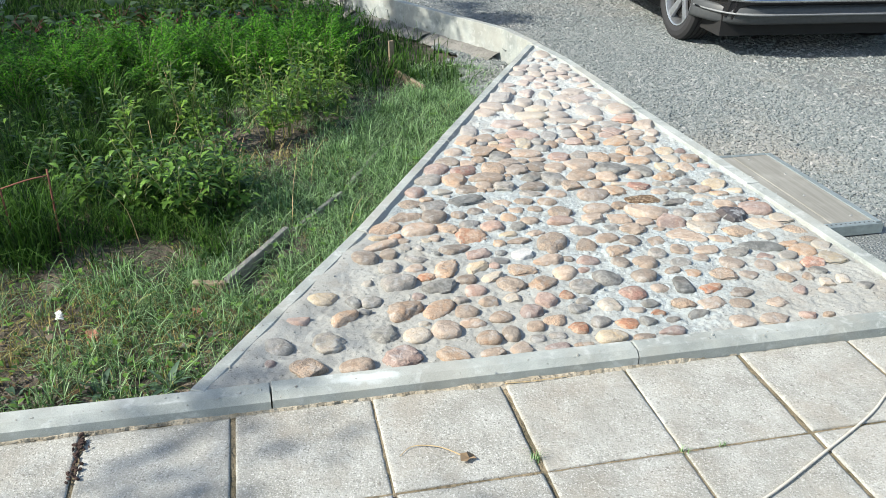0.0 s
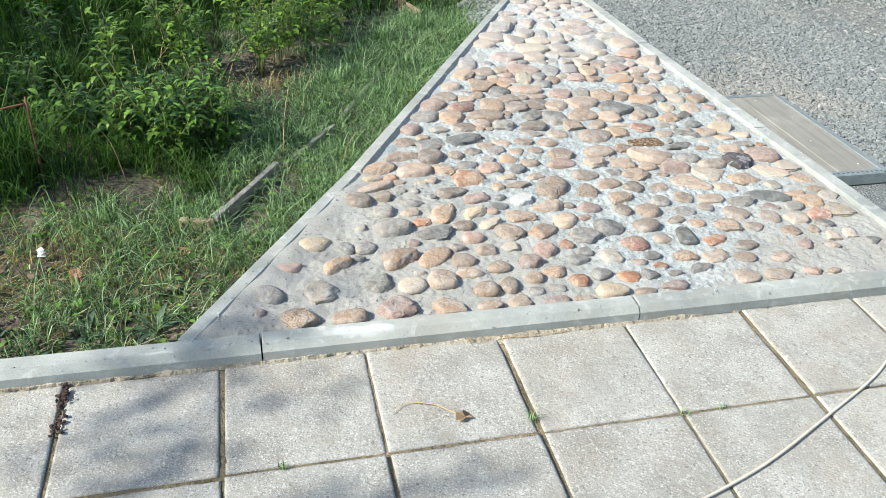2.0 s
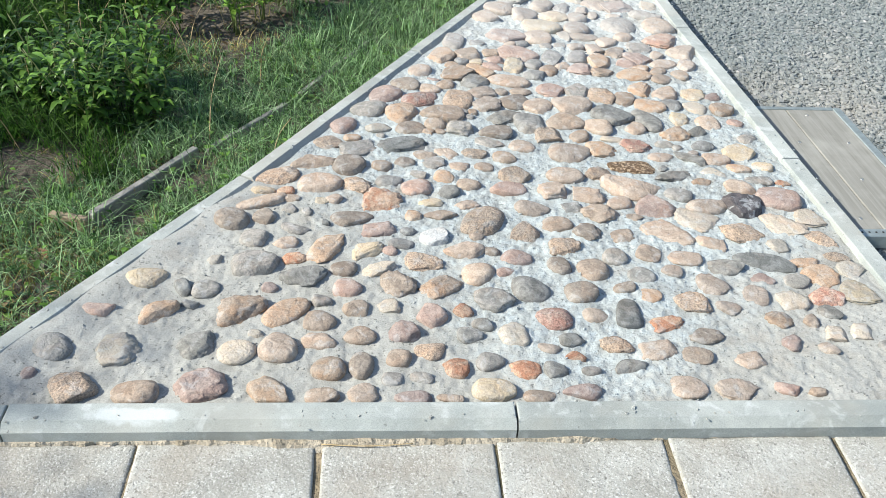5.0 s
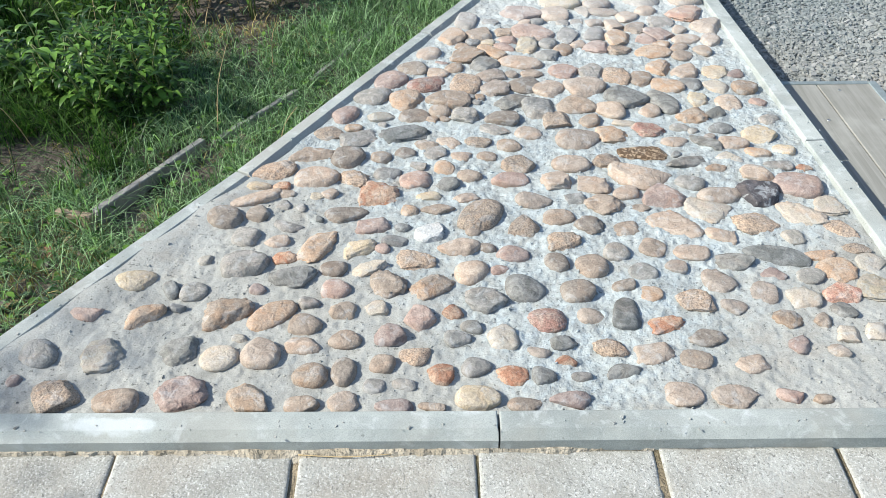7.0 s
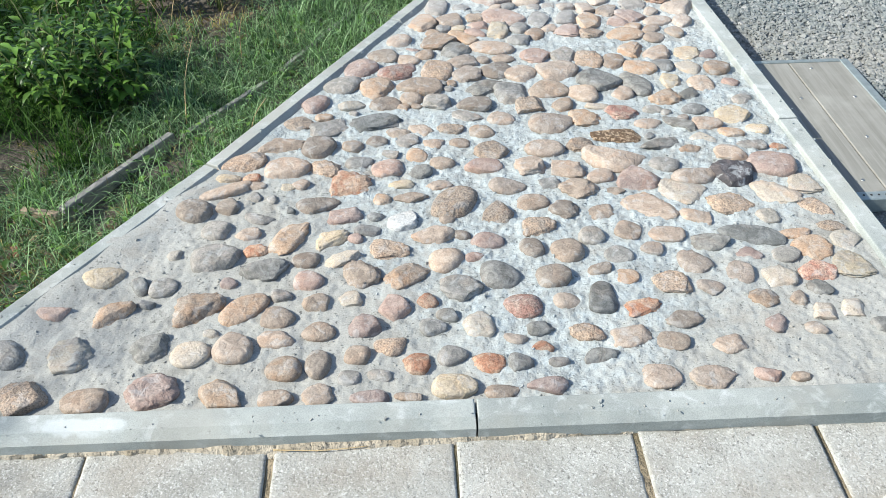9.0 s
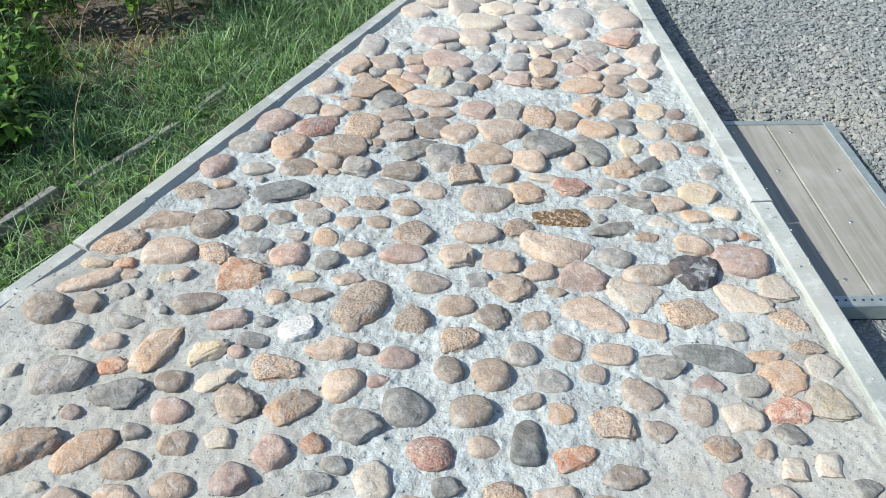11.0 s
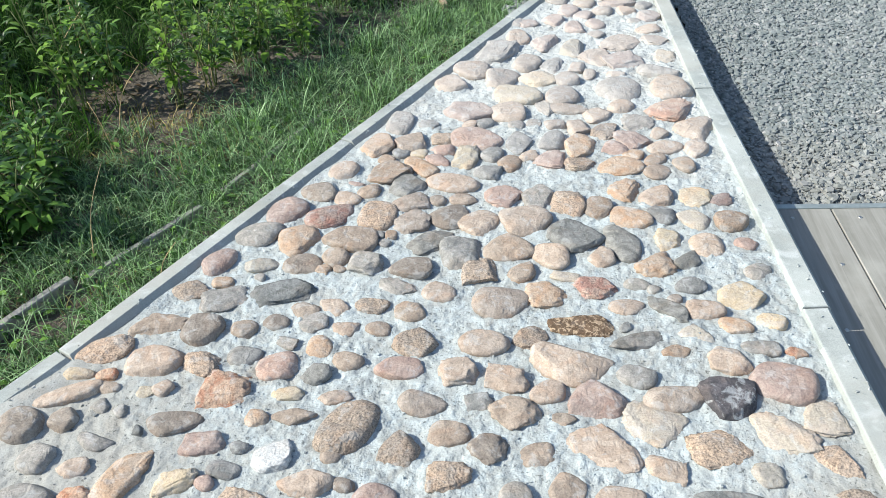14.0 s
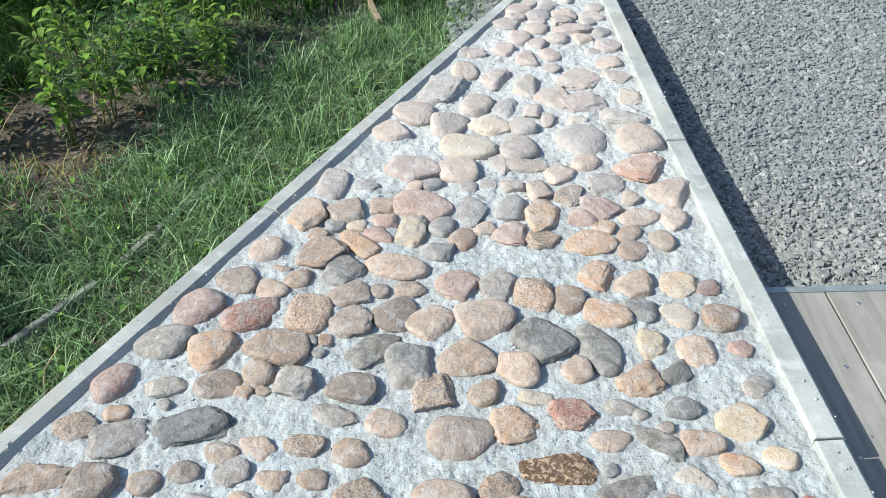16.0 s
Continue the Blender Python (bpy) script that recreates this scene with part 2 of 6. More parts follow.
def make_stone(name, base, second, speck=0.30, smear=0.38, lumps=None):
    """River stone: mottled in two tones, grainy, pitted, with a little mortar film left on it."""
    m = Nodes("stone_" + name, 0.78, spec=0.3)
    base, second = tuple(k * v for k, v in zip((0.655, 0.675, 0.70), base)), tuple(k * v for k, v in zip((0.69, 0.71, 0.735), second))
    at = m.where(True)
    c = m.mix(m.ramp(m.noise(30, 9, 0.74, at, 0.9), (0.42, 0.0), (0.58, 1.0)), base, second)
    tone = m.ramp(m.info.outputs["Random"], (0.0, (0.70, 0.715, 0.735)), (0.35, (0.93, 0.925, 0.91)), (0.7, (1.06, 1.0, 0.95)), (1.0, (1.18, 1.12, 1.05)))
    c = m.mix(0.9, c, tone, "MULTIPLY")
    warm = m.ramp(m.noise(14, 6, 0.7, at, 0.6), (0.52, 0.0), (0.66, 1.0))
    c = m.mix(m.math("MULTIPLY", warm, 0.55), c, m.mix(1.0, c, (1.12, 0.95, 0.83), "MULTIPLY"))
    if lumps:
        fleck = m.ramp(m.noise(105, 3, 0.55, at, 0.5), (0.50, 0.0), (0.58, 0.9))
        c = m.mix(fleck, c, lumps)
    grain = m.ramp(m.noise(260, 6, 0.85, at), (0.30, 1.0 - 0.7 * speck), (0.60, 1.0 + 0.25 * speck))
    c = m.mix(1.0, c, grain, "MULTIPLY")
    pits = m.ramp(m.noise(75, 7, 0.8, at, 0.7), (0.27, 0.45), (0.34, 1.0))
    c = m.mix(0.6 + 0.4 * speck, c, pits, "MULTIPLY")
    cracks = m.ramp(m.noise(30, 7, 0.75, at, 1.6), (0.490, 1.0), (0.50, 0.55), (0.510, 1.0))
    c = m.mix(0.55, c, cracks, "MULTIPLY")
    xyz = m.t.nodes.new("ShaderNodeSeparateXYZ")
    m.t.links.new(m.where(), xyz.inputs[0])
    # stones are mixed paler with growing y, in the mortar's noise pattern
    far_pale = m.ramp(m.math("ADD", m.math("MULTIPLY", xyz.outputs["Y"], 0.35), m.math("MULTIPLY", m.noise(4.0, 6, 0.6), 0.5)), (0.78, 0.0), (1.15, 0.42))
    c = m.mix(far_pale, c, (0.50, 0.475, 0.445))
    film = m.ramp(m.noise(34, 10, 0.82, at, 0.6), (0.55, 0.0), (0.62, 1.0))
    c = m.mix(m.math("MULTIPLY", film, 0.75 * smear), c, (0.47, 0.49, 0.485))
    m.color(c)
    m.bump(m.noise(40, 9, 0.76, at, 0.6), 0.6 + 0.4 * speck, 0.008)
    m.bump(m.noise(170, 6, 0.8, at), 0.35 + 0.4 * speck, 0.002)
    return m.mat


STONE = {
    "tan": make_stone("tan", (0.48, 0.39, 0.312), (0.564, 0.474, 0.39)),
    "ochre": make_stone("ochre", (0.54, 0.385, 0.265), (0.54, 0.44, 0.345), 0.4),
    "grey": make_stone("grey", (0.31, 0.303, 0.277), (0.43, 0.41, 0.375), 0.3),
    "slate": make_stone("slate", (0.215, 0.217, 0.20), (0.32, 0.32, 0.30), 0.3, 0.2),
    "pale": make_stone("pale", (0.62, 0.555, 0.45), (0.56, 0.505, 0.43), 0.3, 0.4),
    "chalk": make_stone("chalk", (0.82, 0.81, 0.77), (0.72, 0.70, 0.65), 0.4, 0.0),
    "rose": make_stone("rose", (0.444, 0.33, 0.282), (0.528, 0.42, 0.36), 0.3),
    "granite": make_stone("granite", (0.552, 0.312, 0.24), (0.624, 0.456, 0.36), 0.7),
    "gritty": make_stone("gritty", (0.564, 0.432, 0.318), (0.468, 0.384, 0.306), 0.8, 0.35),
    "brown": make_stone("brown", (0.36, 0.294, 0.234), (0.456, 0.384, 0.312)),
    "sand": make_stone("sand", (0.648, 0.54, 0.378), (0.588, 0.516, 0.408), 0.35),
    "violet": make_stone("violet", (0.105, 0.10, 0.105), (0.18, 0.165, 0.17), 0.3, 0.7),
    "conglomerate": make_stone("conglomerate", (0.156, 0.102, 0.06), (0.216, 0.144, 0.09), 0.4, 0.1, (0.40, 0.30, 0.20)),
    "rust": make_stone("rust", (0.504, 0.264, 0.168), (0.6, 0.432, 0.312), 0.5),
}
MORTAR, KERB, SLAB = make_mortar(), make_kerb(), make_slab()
SOIL = make_ground("garden_soil", (0.03, 0.026, 0.02), (0.16, 0.135, 0.105))
SAND = make_ground("joint_sand", (0.075, 0.066, 0.034), (0.30, 0.245, 0.165), 5.0)
GRAVEL, BED = make_gravel(True), make_gravel(False)


# ---- mesh helpers ----
def mesh_of(name, bm, material, smooth=False):
    me = bpy.data.meshes.new(name)
    bm.to_mesh(me)
    bm.free()
    if material:
        me.materials.append(material)
    if smooth:
        me.polygons.foreach_set("use_smooth", [True] * len(me.polygons))
    return me


def part(name, bm, material, parent, label="", smooth=False):
    ob = new(name, mesh_of(name, bm, material, smooth))
    ob.parent = parent
    return tagged(ob, label)


def joined(name, verts, faces, material, smooth=False):
    me = bpy.data.meshes.new(name)
    me.from_pydata([tuple(v) for v in verts], [], [tuple(f) for f in faces])
    me.materials.append(material)
    if smooth:
        me.polygons.foreach_set("use_smooth", [True] * len(me.polygons))
    me.update()
    return me


def box(x0, x1, y0, y1, z0, z1, bevel=0.0, seg=2):
    bm = bmesh.new()
    bmesh.ops.create_cube(bm, size=1)
    bmesh.ops.transform(bm, matrix=Matrix.Translation(((x0 + x1) / 2, (y0 + y1) / 2, (z0 + z1) / 2)) @ Matrix.Diagonal((x1 - x0, y1 - y0, z1 - z0, 1)), verts=bm.verts)
    if bevel:
        bmesh.ops.bevel(bm, geom=bm.edges[:], offset=bevel, segments=seg, affect="EDGES", profile=0.6)
    return bm


def merge(*bms):
    out = bmesh.new()
    for b in bms:
        me = bpy.data.meshes.new("tmp")
        b.to_mesh(me)
        b.free()
        out.from_mesh(me)
        bpy.data.meshes.remove(me)
    return out


# ---- ground ----
KZ = 0.045
GRAVEL_Z, GARDEN_Z = -0.08, -0.19


def sheet(name, xs, ys, height, material, smooth=True, keep=None):
    verts = [(x, y, height(x, y)) for y in ys for x in xs]
    n = len(xs)
    faces = [(j * n + i, j * n + i + 1, (j + 1) * n + i + 1, (j + 1) * n + i) for j in range(len(ys) - 1) for i in range(n - 1)
             if keep is None or keep((xs[i] + xs[i + 1]) / 2, (ys[j] + ys[j + 1]) / 2)]
    return joined(name, verts, faces, material, smooth)


def spaced(a, b, step):
    n = max(2, int(round((b - a) / step)) + 1)
    return [a + (b - a) * i / (n - 1) for i in range(n)]


def fbm(x, y, s, seed=0.0):
    return noise.fractal(Vector((x * s + seed, y * s - seed, seed)), 1.0, 2.0, 4)


def ground_height(x, y):
    return -0.24 + 0.02 * fbm(x, y, 0.8, 3.1)


far = [-400, -120, -40, -15]
ground = tagged(new("ground", sheet("ground", far + spaced(-8, 12, 0.25) + [25, 60, 150, 400], far + spaced(-6, 14, 0.25) + [25, 60, 150, 400], ground_height, SOIL)),
                "dark bare earth reaching away under the garden", "ground", kind="structure")

# left kerb's outer line, front corner to apex
LEFT = [Vector((-0.205, 0.03)), Vector((0.315, 0.875)), Vector((0.80, 1.755)), Vector((1.285, 2.63)), Vector((1.745, 3.44))]


def left_x(y):
    for a, b in zip(LEFT, LEFT[1:]):
        if y <= b.y or b is LEFT[-1]:
            return a.x + (b.x - a.x) * (y - a.y) / (b.y - a.y)


def right_in(y):
    return 1.985 - 0.055 * y if y < 2.0 else 1.875 - 0.037 * (y - 2.0)


garden = tagged(new("garden_bed", sheet("garden_bed", spaced(-6, 1.8, 0.06), spaced(-0.02, 9, 0.06), lambda x, y: GARDEN_Z + 0.02 * fbm(x, y, 2.0, 1.0) + 0.015 * fbm(x, y, 9, 2.0), SOIL,
                                            keep=lambda x, y: x < left_x(min(y, 3.4)) + 0.03)), "dark crumbly garden soil beside the kerb", "soil", kind="structure")
gravel_bed = tagged(new("gravel_yard", sheet("gravel_yard", spaced(-0.5, 14, 0.1), spaced(-0.5, 16, 0.1), lambda x, y: GRAVEL_Z - 0.003 + 0.004 * fbm(x, y, 1.5, 5.0), BED,
                                                  keep=lambda x, y: x > (2.0 if y < 3.0 else 1.93 - 0.24 * (y - 3.0) if y < 3.9 else 1.75 - 0.54 * (y - 3.9)))), "grey crushed stone yard, loose and uneven", "gravel", kind="structure")

# ---- cobbles ----
MORTAR_Z = 0.029


def lump(seed, kind, fineness=4):
    """One stone of radius 1, from a ball that is softly flattened, and split and pitted where it is a broken one."""
    rng = random.Random(seed)
    bm = bmesh.new()
    bmesh.ops.create_icosphere(bm, subdivisions=fineness, radius=1)
    cuts = []
    for _ in range({"round": 3, "broken": 6, "rough": 6}[kind]):
        a = rng.uniform(0, 2 * math.pi)
        depth = (0.84, 0.97) if kind == "round" else (0.66, 0.90)
        cuts.append((Vector((math.cos(a), math.sin(a), rng.uniform(-0.1, 0.55))).normalized(), rng.uniform(*depth)))
    cuts.append((Vector((rng.uniform(-0.3, 0.3), rng.uniform(-0.3, 0.3), 1)).normalized(), rng.uniform(0.62, 0.85)))
    soft = {"round": 0.16, "broken": 0.05, "rough": 0.07}[kind]
    power = rng.uniform(0.80, 1.0)
    skew = rng.uniform(-0.25, 0.25)
    for v in bm.verts:
        p = v.co.copy()
        p = Vector([math.copysign(abs(q) ** power, q) for q in p])
        p.y *= 1 + skew * p.x
        low = noise.fractal(v.co * 0.8 + Vector((seed, 0, seed)), 1.0, 2.0, 2)
        p *= 1 + (0.12 if kind == "round" else 0.20) * low
        for n, d in cuts:
            # a flattened face with a rounded arris
            over = (p.dot(n) - d) / soft
            if over > -4:
                p -= n * soft * math.log1p(math.exp(min(over, 30)))
        fine = noise.fractal(v.co * 3.4 + Vector((0, seed, 0)), 0.85, 2.1, 5)
        p *= 1 + {"round": 0.035, "broken": 0.07, "rough": 0.13}[kind] * fine
        if kind == "rough":
            p *= 1 - 0.10 * max(0.0, noise.noise(v.co * 2.1 + Vector((seed, seed, 0)))) ** 0.5
        v.co = p
    # fill the unit square seen from above
    for k in (0, 1):
        lo, hi = min(v.co[k] for v in bm.verts if v.co.z > -0.4), max(v.co[k] for v in bm.verts if v.co.z > -0.4)
        for v in bm.verts:
            v.co[k] = (v.co[k] - (lo + hi) / 2) * 2 / (hi - lo)
    top = max(v.co.z for v in bm.verts)
    for v in bm.verts:
        v.co.z /= top
    me = mesh_of("stone", bm, None, True)
    me.materials.append(STONE["tan"])
    return me


SHAPES = {(kind, fine): [lump(10 * k + n + 1, kind, fine) for n in range(count)] for k, (kind, count) in enumerate((("round", 16), ("broken", 16), ("rough", 14))) for fine in (3, 4)}
BROKEN = {"ochre": 0.65, "tan": 0.5, "grey": 0.40, "slate": 0.75, "pale": 0.9, "chalk": 1.0, "rose": 0.5, "gritty": 0.85, "brown": 0.4, "sand": 0.75, "violet": 1.0, "conglomerate": 1.0, "rust": 1.0, "granite": 0.7}
stones = []
pavement = tagged(new("cobble_pavement"), "rounded river stones set in pale grey mortar", "pavement", kind="structure")
pick = random.Random(5)


def stone(x, y, a, b, turn, colour, flush=False):
    """A stone of half-length a and half-width b at x, y, its long side turned by so many degrees."""
    odds = pick.random()
    kind = "round" if odds > BROKEN[colour] else ("rough" if pick.random() < 0.55 else "broken")
    if flush:
        kind = "rough"
    me = pick.choice(SHAPES[(kind, 4 if a > 0.040 else 3)])
    if colour == "chalk":
        me, turn = SHAPES[("broken", 4)][5], 20
    proud = 0.0115 if flush else min(0.028, 0.40 * b + 0.006) * (1.0 if y < 0.9 else 0.85) * pick.uniform(0.8, 1.15)
    if x > 1.35 and y < 0.75 and not flush:
        proud *= 0.65
    half = 0.86 * proud
    ob = new("stone", me)
    ob.parent = pavement
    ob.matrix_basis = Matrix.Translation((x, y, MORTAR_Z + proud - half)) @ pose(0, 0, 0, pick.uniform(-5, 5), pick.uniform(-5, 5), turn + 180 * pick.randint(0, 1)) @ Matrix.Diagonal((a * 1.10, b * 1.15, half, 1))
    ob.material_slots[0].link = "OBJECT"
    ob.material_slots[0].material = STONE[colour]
    stones.append((x, y, a, b, turn))


stone(0.792, 0.052, 0.036, 0.017, 179, "rose")
stone(0.868, 0.053, 0.027, 0.011, 173, "brown")
stone(0.605, 0.057, 0.034, 0.021, 0, "brown")
stone(0.687, 0.060, 0.032, 0.024, 175, "tan")
stone(1.056, 0.060, 0.034, 0.018, 8, "brown")
stone(0.229, 0.067, 0.044, 0.029, 171, "brown")
stone(1.146, 0.072, 0.040, 0.020, 176, "rose")
stone(0.497, 0.074, 0.045, 0.033, 170, "ochre")
stone(0.101, 0.076, 0.048, 0.043, 177, "gritty")
stone(1.663, 0.076, 0.022, 0.011, 7, "brown", True)
stone(0.961, 0.077, 0.043, 0.028, 174, "sand")
stone(1.486, 0.081, 0.046, 0.028, 179, "tan", True)
stone(0.356, 0.082, 0.052, 0.036, 0, "rose")
stone(1.597, 0.085, 0.027, 0.017, 170, "rose", True)
stone(1.380, 0.089, 0.038, 0.031, 11, "tan")
stone(0.750, 0.108, 0.023, 0.018, 4, "grey")
stone(0.811, 0.112, 0.025, 0.013, 176, "grey")
stone(0.001, 0.119, 0.016, 0.014, 80, "rose")
stone(1.101, 0.131, 0.025, 0.022, 176, "slate")
stone(1.180, 0.134, 0.021, 0.011, 177, "grey")
stone(1.034, 0.137, 0.033, 0.023, 168, "rust")
stone(0.613, 0.138, 0.035, 0.030, 5, "ochre")
stone(0.884, 0.141, 0.028, 0.025, 171, "rust")
stone(0.683, 0.146, 0.035, 0.025, 79, "brown")
stone(1.269, 0.150, 0.036, 0.016, 8, "slate")
stone(0.961, 0.158, 0.030, 0.022, 176, "grey")
stone(0.762, 0.168, 0.025, 0.025, 95, "brown")
stone(1.541, 0.170, 0.035, 0.023, 7, "tan", True)
stone(1.152, 0.180, 0.022, 0.012, 174, "rust")
stone(1.426, 0.184, 0.035, 0.023, 174, "brown")
stone(0.414, 0.185, 0.038, 0.034, 172, "pale")
stone(0.832, 0.191, 0.033, 0.024, 12, "gritty")
stone(0.165, 0.192, 0.044, 0.044, 11, "pale")
stone(0.501, 0.195, 0.042, 0.037, 168, "tan")
stone(1.344, 0.198, 0.042, 0.027, 4, "tan")
stone(0.023, 0.198, 0.044, 0.036, 175, "grey")
stone(1.096, 0.201, 0.025, 0.013, 173, "tan")
stone(0.322, 0.202, 0.041, 0.037, 3, "slate")
stone(1.741, 0.210, 0.023, 0.017, 176, "tan", True)
stone(1.250, 0.216, 0.037, 0.023, 1, "gritty")
stone(1.894, 0.219, 0.029, 0.019, 26, "slate")
stone(0.588, 0.220, 0.038, 0.022, 177, "tan")
stone(1.661, 0.226, 0.026, 0.022, 91, "rose", True)
stone(1.152, 0.231, 0.028, 0.020, 177, "slate")
stone(0.676, 0.240, 0.034, 0.023, 12, "brown")
stone(0.448, 0.242, 0.018, 0.011, 170, "pale")
stone(0.922, 0.242, 0.028, 0.022, 177, "grey")
stone(1.465, 0.248, 0.040, 0.023, 1, "brown", True)
stone(1.021, 0.248, 0.039, 0.032, 87, "pale")
stone(0.774, 0.252, 0.035, 0.030, 176, "rose")
stone(1.779, 0.261, 0.025, 0.024, 83, "pale", True)
stone(1.844, 0.268, 0.025, 0.024, 85, "pale", True)
stone(0.954, 0.279, 0.024, 0.015, 168, "grey")
stone(0.585, 0.282, 0.035, 0.028, 175, "brown")
stone(1.388, 0.288, 0.041, 0.023, 12, "rust")
stone(1.737, 0.301, 0.022, 0.020, 92, "brown", True)
stone(1.123, 0.302, 0.041, 0.034, 6, "granite")
stone(1.662, 0.304, 0.035, 0.026, 177, "ochre", True)
stone(0.838, 0.306, 0.035, 0.033, 80, "rose")
stone(0.215, 0.314, 0.047, 0.026, 42, "ochre")
stone(1.222, 0.315, 0.030, 0.022, 10, "tan")
stone(0.503, 0.316, 0.057, 0.030, 42, "ochre")
stone(0.081, 0.317, 0.038, 0.021, 178, "rose")
stone(1.302, 0.322, 0.046, 0.030, 87, "slate")
stone(0.396, 0.323, 0.061, 0.041, 42, "ochre")
stone(0.911, 0.323, 0.023, 0.021, 5, "rust")
stone(0.662, 0.329, 0.030, 0.023, 175, "brown")
stone(1.797, 0.337, 0.027, 0.024, 177, "slate")
stone(0.739, 0.339, 0.027, 0.021, 3, "pale", True)
stone(0.284, 0.339, 0.019, 0.011, 169, "grey")
stone(1.553, 0.344, 0.030, 0.023, 169, "tan", True)
stone(0.583, 0.355, 0.024, 0.016, 173, "grey")
stone(0.989, 0.362, 0.048, 0.034, 165, "grey")
stone(1.467, 0.365, 0.043, 0.033, 174, "gritty")
stone(1.720, 0.377, 0.034, 0.034, 95, "pale")
stone(1.630, 0.388, 0.034, 0.033, 7, "tan")
stone(1.370, 0.388, 0.026, 0.026, 170, "ochre")
stone(1.817, 0.391, 0.046, 0.030, 3, "granite")
stone(0.310, 0.392, 0.031, 0.025, 7, "grey")
stone(1.202, 0.394, 0.038, 0.034, 9, "brown")
stone(0.258, 0.398, 0.027, 0.016, 115, "slate")
stone(0.642, 0.401, 0.033, 0.026, 174, "rose")
stone(0.459, 0.402, 0.019, 0.014, 167, "rose")
stone(1.081, 0.409, 0.043, 0.043, 11, "slate")
stone(1.907, 0.411, 0.044, 0.044, 77, "sand", True)
stone(0.871, 0.412, 0.056, 0.033, 30, "ochre")
stone(0.761, 0.415, 0.043, 0.041, 176, "brown")
stone(1.312, 0.415, 0.029, 0.017, 13, "brown")
stone(1.540, 0.429, 0.038, 0.037, 174, "tan")
stone(0.168, 0.430, 0.045, 0.031, 24, "sand")
stone(0.535, 0.440, 0.054, 0.034, 15, "slate")
stone(1.762, 0.453, 0.033, 0.026, 8, "grey")
stone(1.676, 0.460, 0.029, 0.021, 168, "rose")
stone(0.957, 0.462, 0.038, 0.038, 99, "tan")
stone(1.367, 0.466, 0.033, 0.027, 171, "grey")
stone(1.026, 0.469, 0.022, 0.014, 11, "rose")
stone(1.829, 0.470, 0.048, 0.037, 9, "ochre", True)
stone(0.706, 0.472, 0.049, 0.020, 28, "pale")
stone(0.627, 0.472, 0.032, 0.025, 178, "brown")
stone(1.248, 0.484, 0.037, 0.037, 4, "brown")
stone(1.450, 0.487, 0.025, 0.021, 170, "tan")
stone(0.413, 0.491, 0.055, 0.040, 15, "grey")
stone(1.922, 0.495, 0.034, 0.034, 167, "pale", True)
stone(1.165, 0.496, 0.031, 0.028, 95, "brown")
stone(0.824, 0.502, 0.045, 0.031, 173, "gritty")
stone(0.312, 0.502, 0.018, 0.017, 172, "pale")
stone(1.595, 0.504, 0.046, 0.030, 6, "slate")
stone(0.507, 0.515, 0.031, 0.019, 10, "rust")
stone(1.809, 0.524, 0.041, 0.019, 10, "ochre", True)
stone(1.703, 0.526, 0.076, 0.028, 165, "slate")
stone(1.059, 0.530, 0.038, 0.026, 7, "rose")
stone(1.314, 0.536, 0.029, 0.029, 88, "grey")
stone(1.498, 0.538, 0.042, 0.027, 172, "tan")
stone(0.681, 0.548, 0.045, 0.024, 35, "sand")
stone(0.929, 0.549, 0.050, 0.026, 18, "tan")
stone(0.740, 0.550, 0.019, 0.015, 174, "rose")
stone(0.997, 0.554, 0.023, 0.014, 172, "brown")
stone(1.908, 0.554, 0.034, 0.018, 2, "gritty")
stone(1.406, 0.555, 0.032, 0.032, 168, "brown")
stone(0.582, 0.565, 0.070, 0.034, 60, "ochre")
stone(0.476, 0.574, 0.031, 0.020, 14, "tan")
stone(1.193, 0.575, 0.043, 0.030, 179, "gritty")
stone(0.770, 0.579, 0.033, 0.018, 172, "grey")
stone(0.396, 0.595, 0.034, 0.032, 179, "grey")
stone(1.767, 0.595, 0.029, 0.024, 168, "pale", True)
stone(1.586, 0.605, 0.035, 0.027, 172, "tan", True)
stone(0.853, 0.613, 0.038, 0.032, 9, "chalk")
stone(0.966, 0.615, 0.020, 0.015, 14, "brown")
stone(1.902, 0.627, 0.044, 0.025, 130, "gritty")
stone(1.353, 0.630, 0.034, 0.025, 3, "brown")
stone(0.788, 0.631, 0.020, 0.014, 11, "grey")
stone(1.095, 0.634, 0.036, 0.035, 169, "gritty")
stone(1.265, 0.637, 0.041, 0.031, 1, "brown")
stone(0.494, 0.637, 0.037, 0.018, 168, "grey")
stone(0.710, 0.639, 0.043, 0.026, 178, "rose")
stone(1.479, 0.651, 0.072, 0.044, 160, "tan", True)
stone(1.696, 0.653, 0.060, 0.040, 3, "gritty", True)
stone(0.570, 0.666, 0.015, 0.011, 132, "slate")
stone(0.327, 0.673, 0.043, 0.043, 84, "brown")
stone(1.186, 0.675, 0.040, 0.028, 4, "brown")
stone(1.817, 0.687, 0.063, 0.040, 160, "pale", True)
stone(0.988, 0.688, 0.072, 0.046, 60, "gritty")
stone(0.641, 0.688, 0.054, 0.026, 12, "brown")
stone(0.410, 0.689, 0.030, 0.026, 170, "brown")
stone(0.802, 0.701, 0.021, 0.021, 78, "ochre")
stone(1.579, 0.705, 0.059, 0.050, 170, "pale", True)
stone(0.876, 0.710, 0.043, 0.020, 10, "brown")
stone(0.520, 0.714, 0.015, 0.015, 13, "grey")
stone(1.408, 0.716, 0.024, 0.015, 168, "brown")
stone(1.313, 0.726, 0.052, 0.036, 172, "brown")
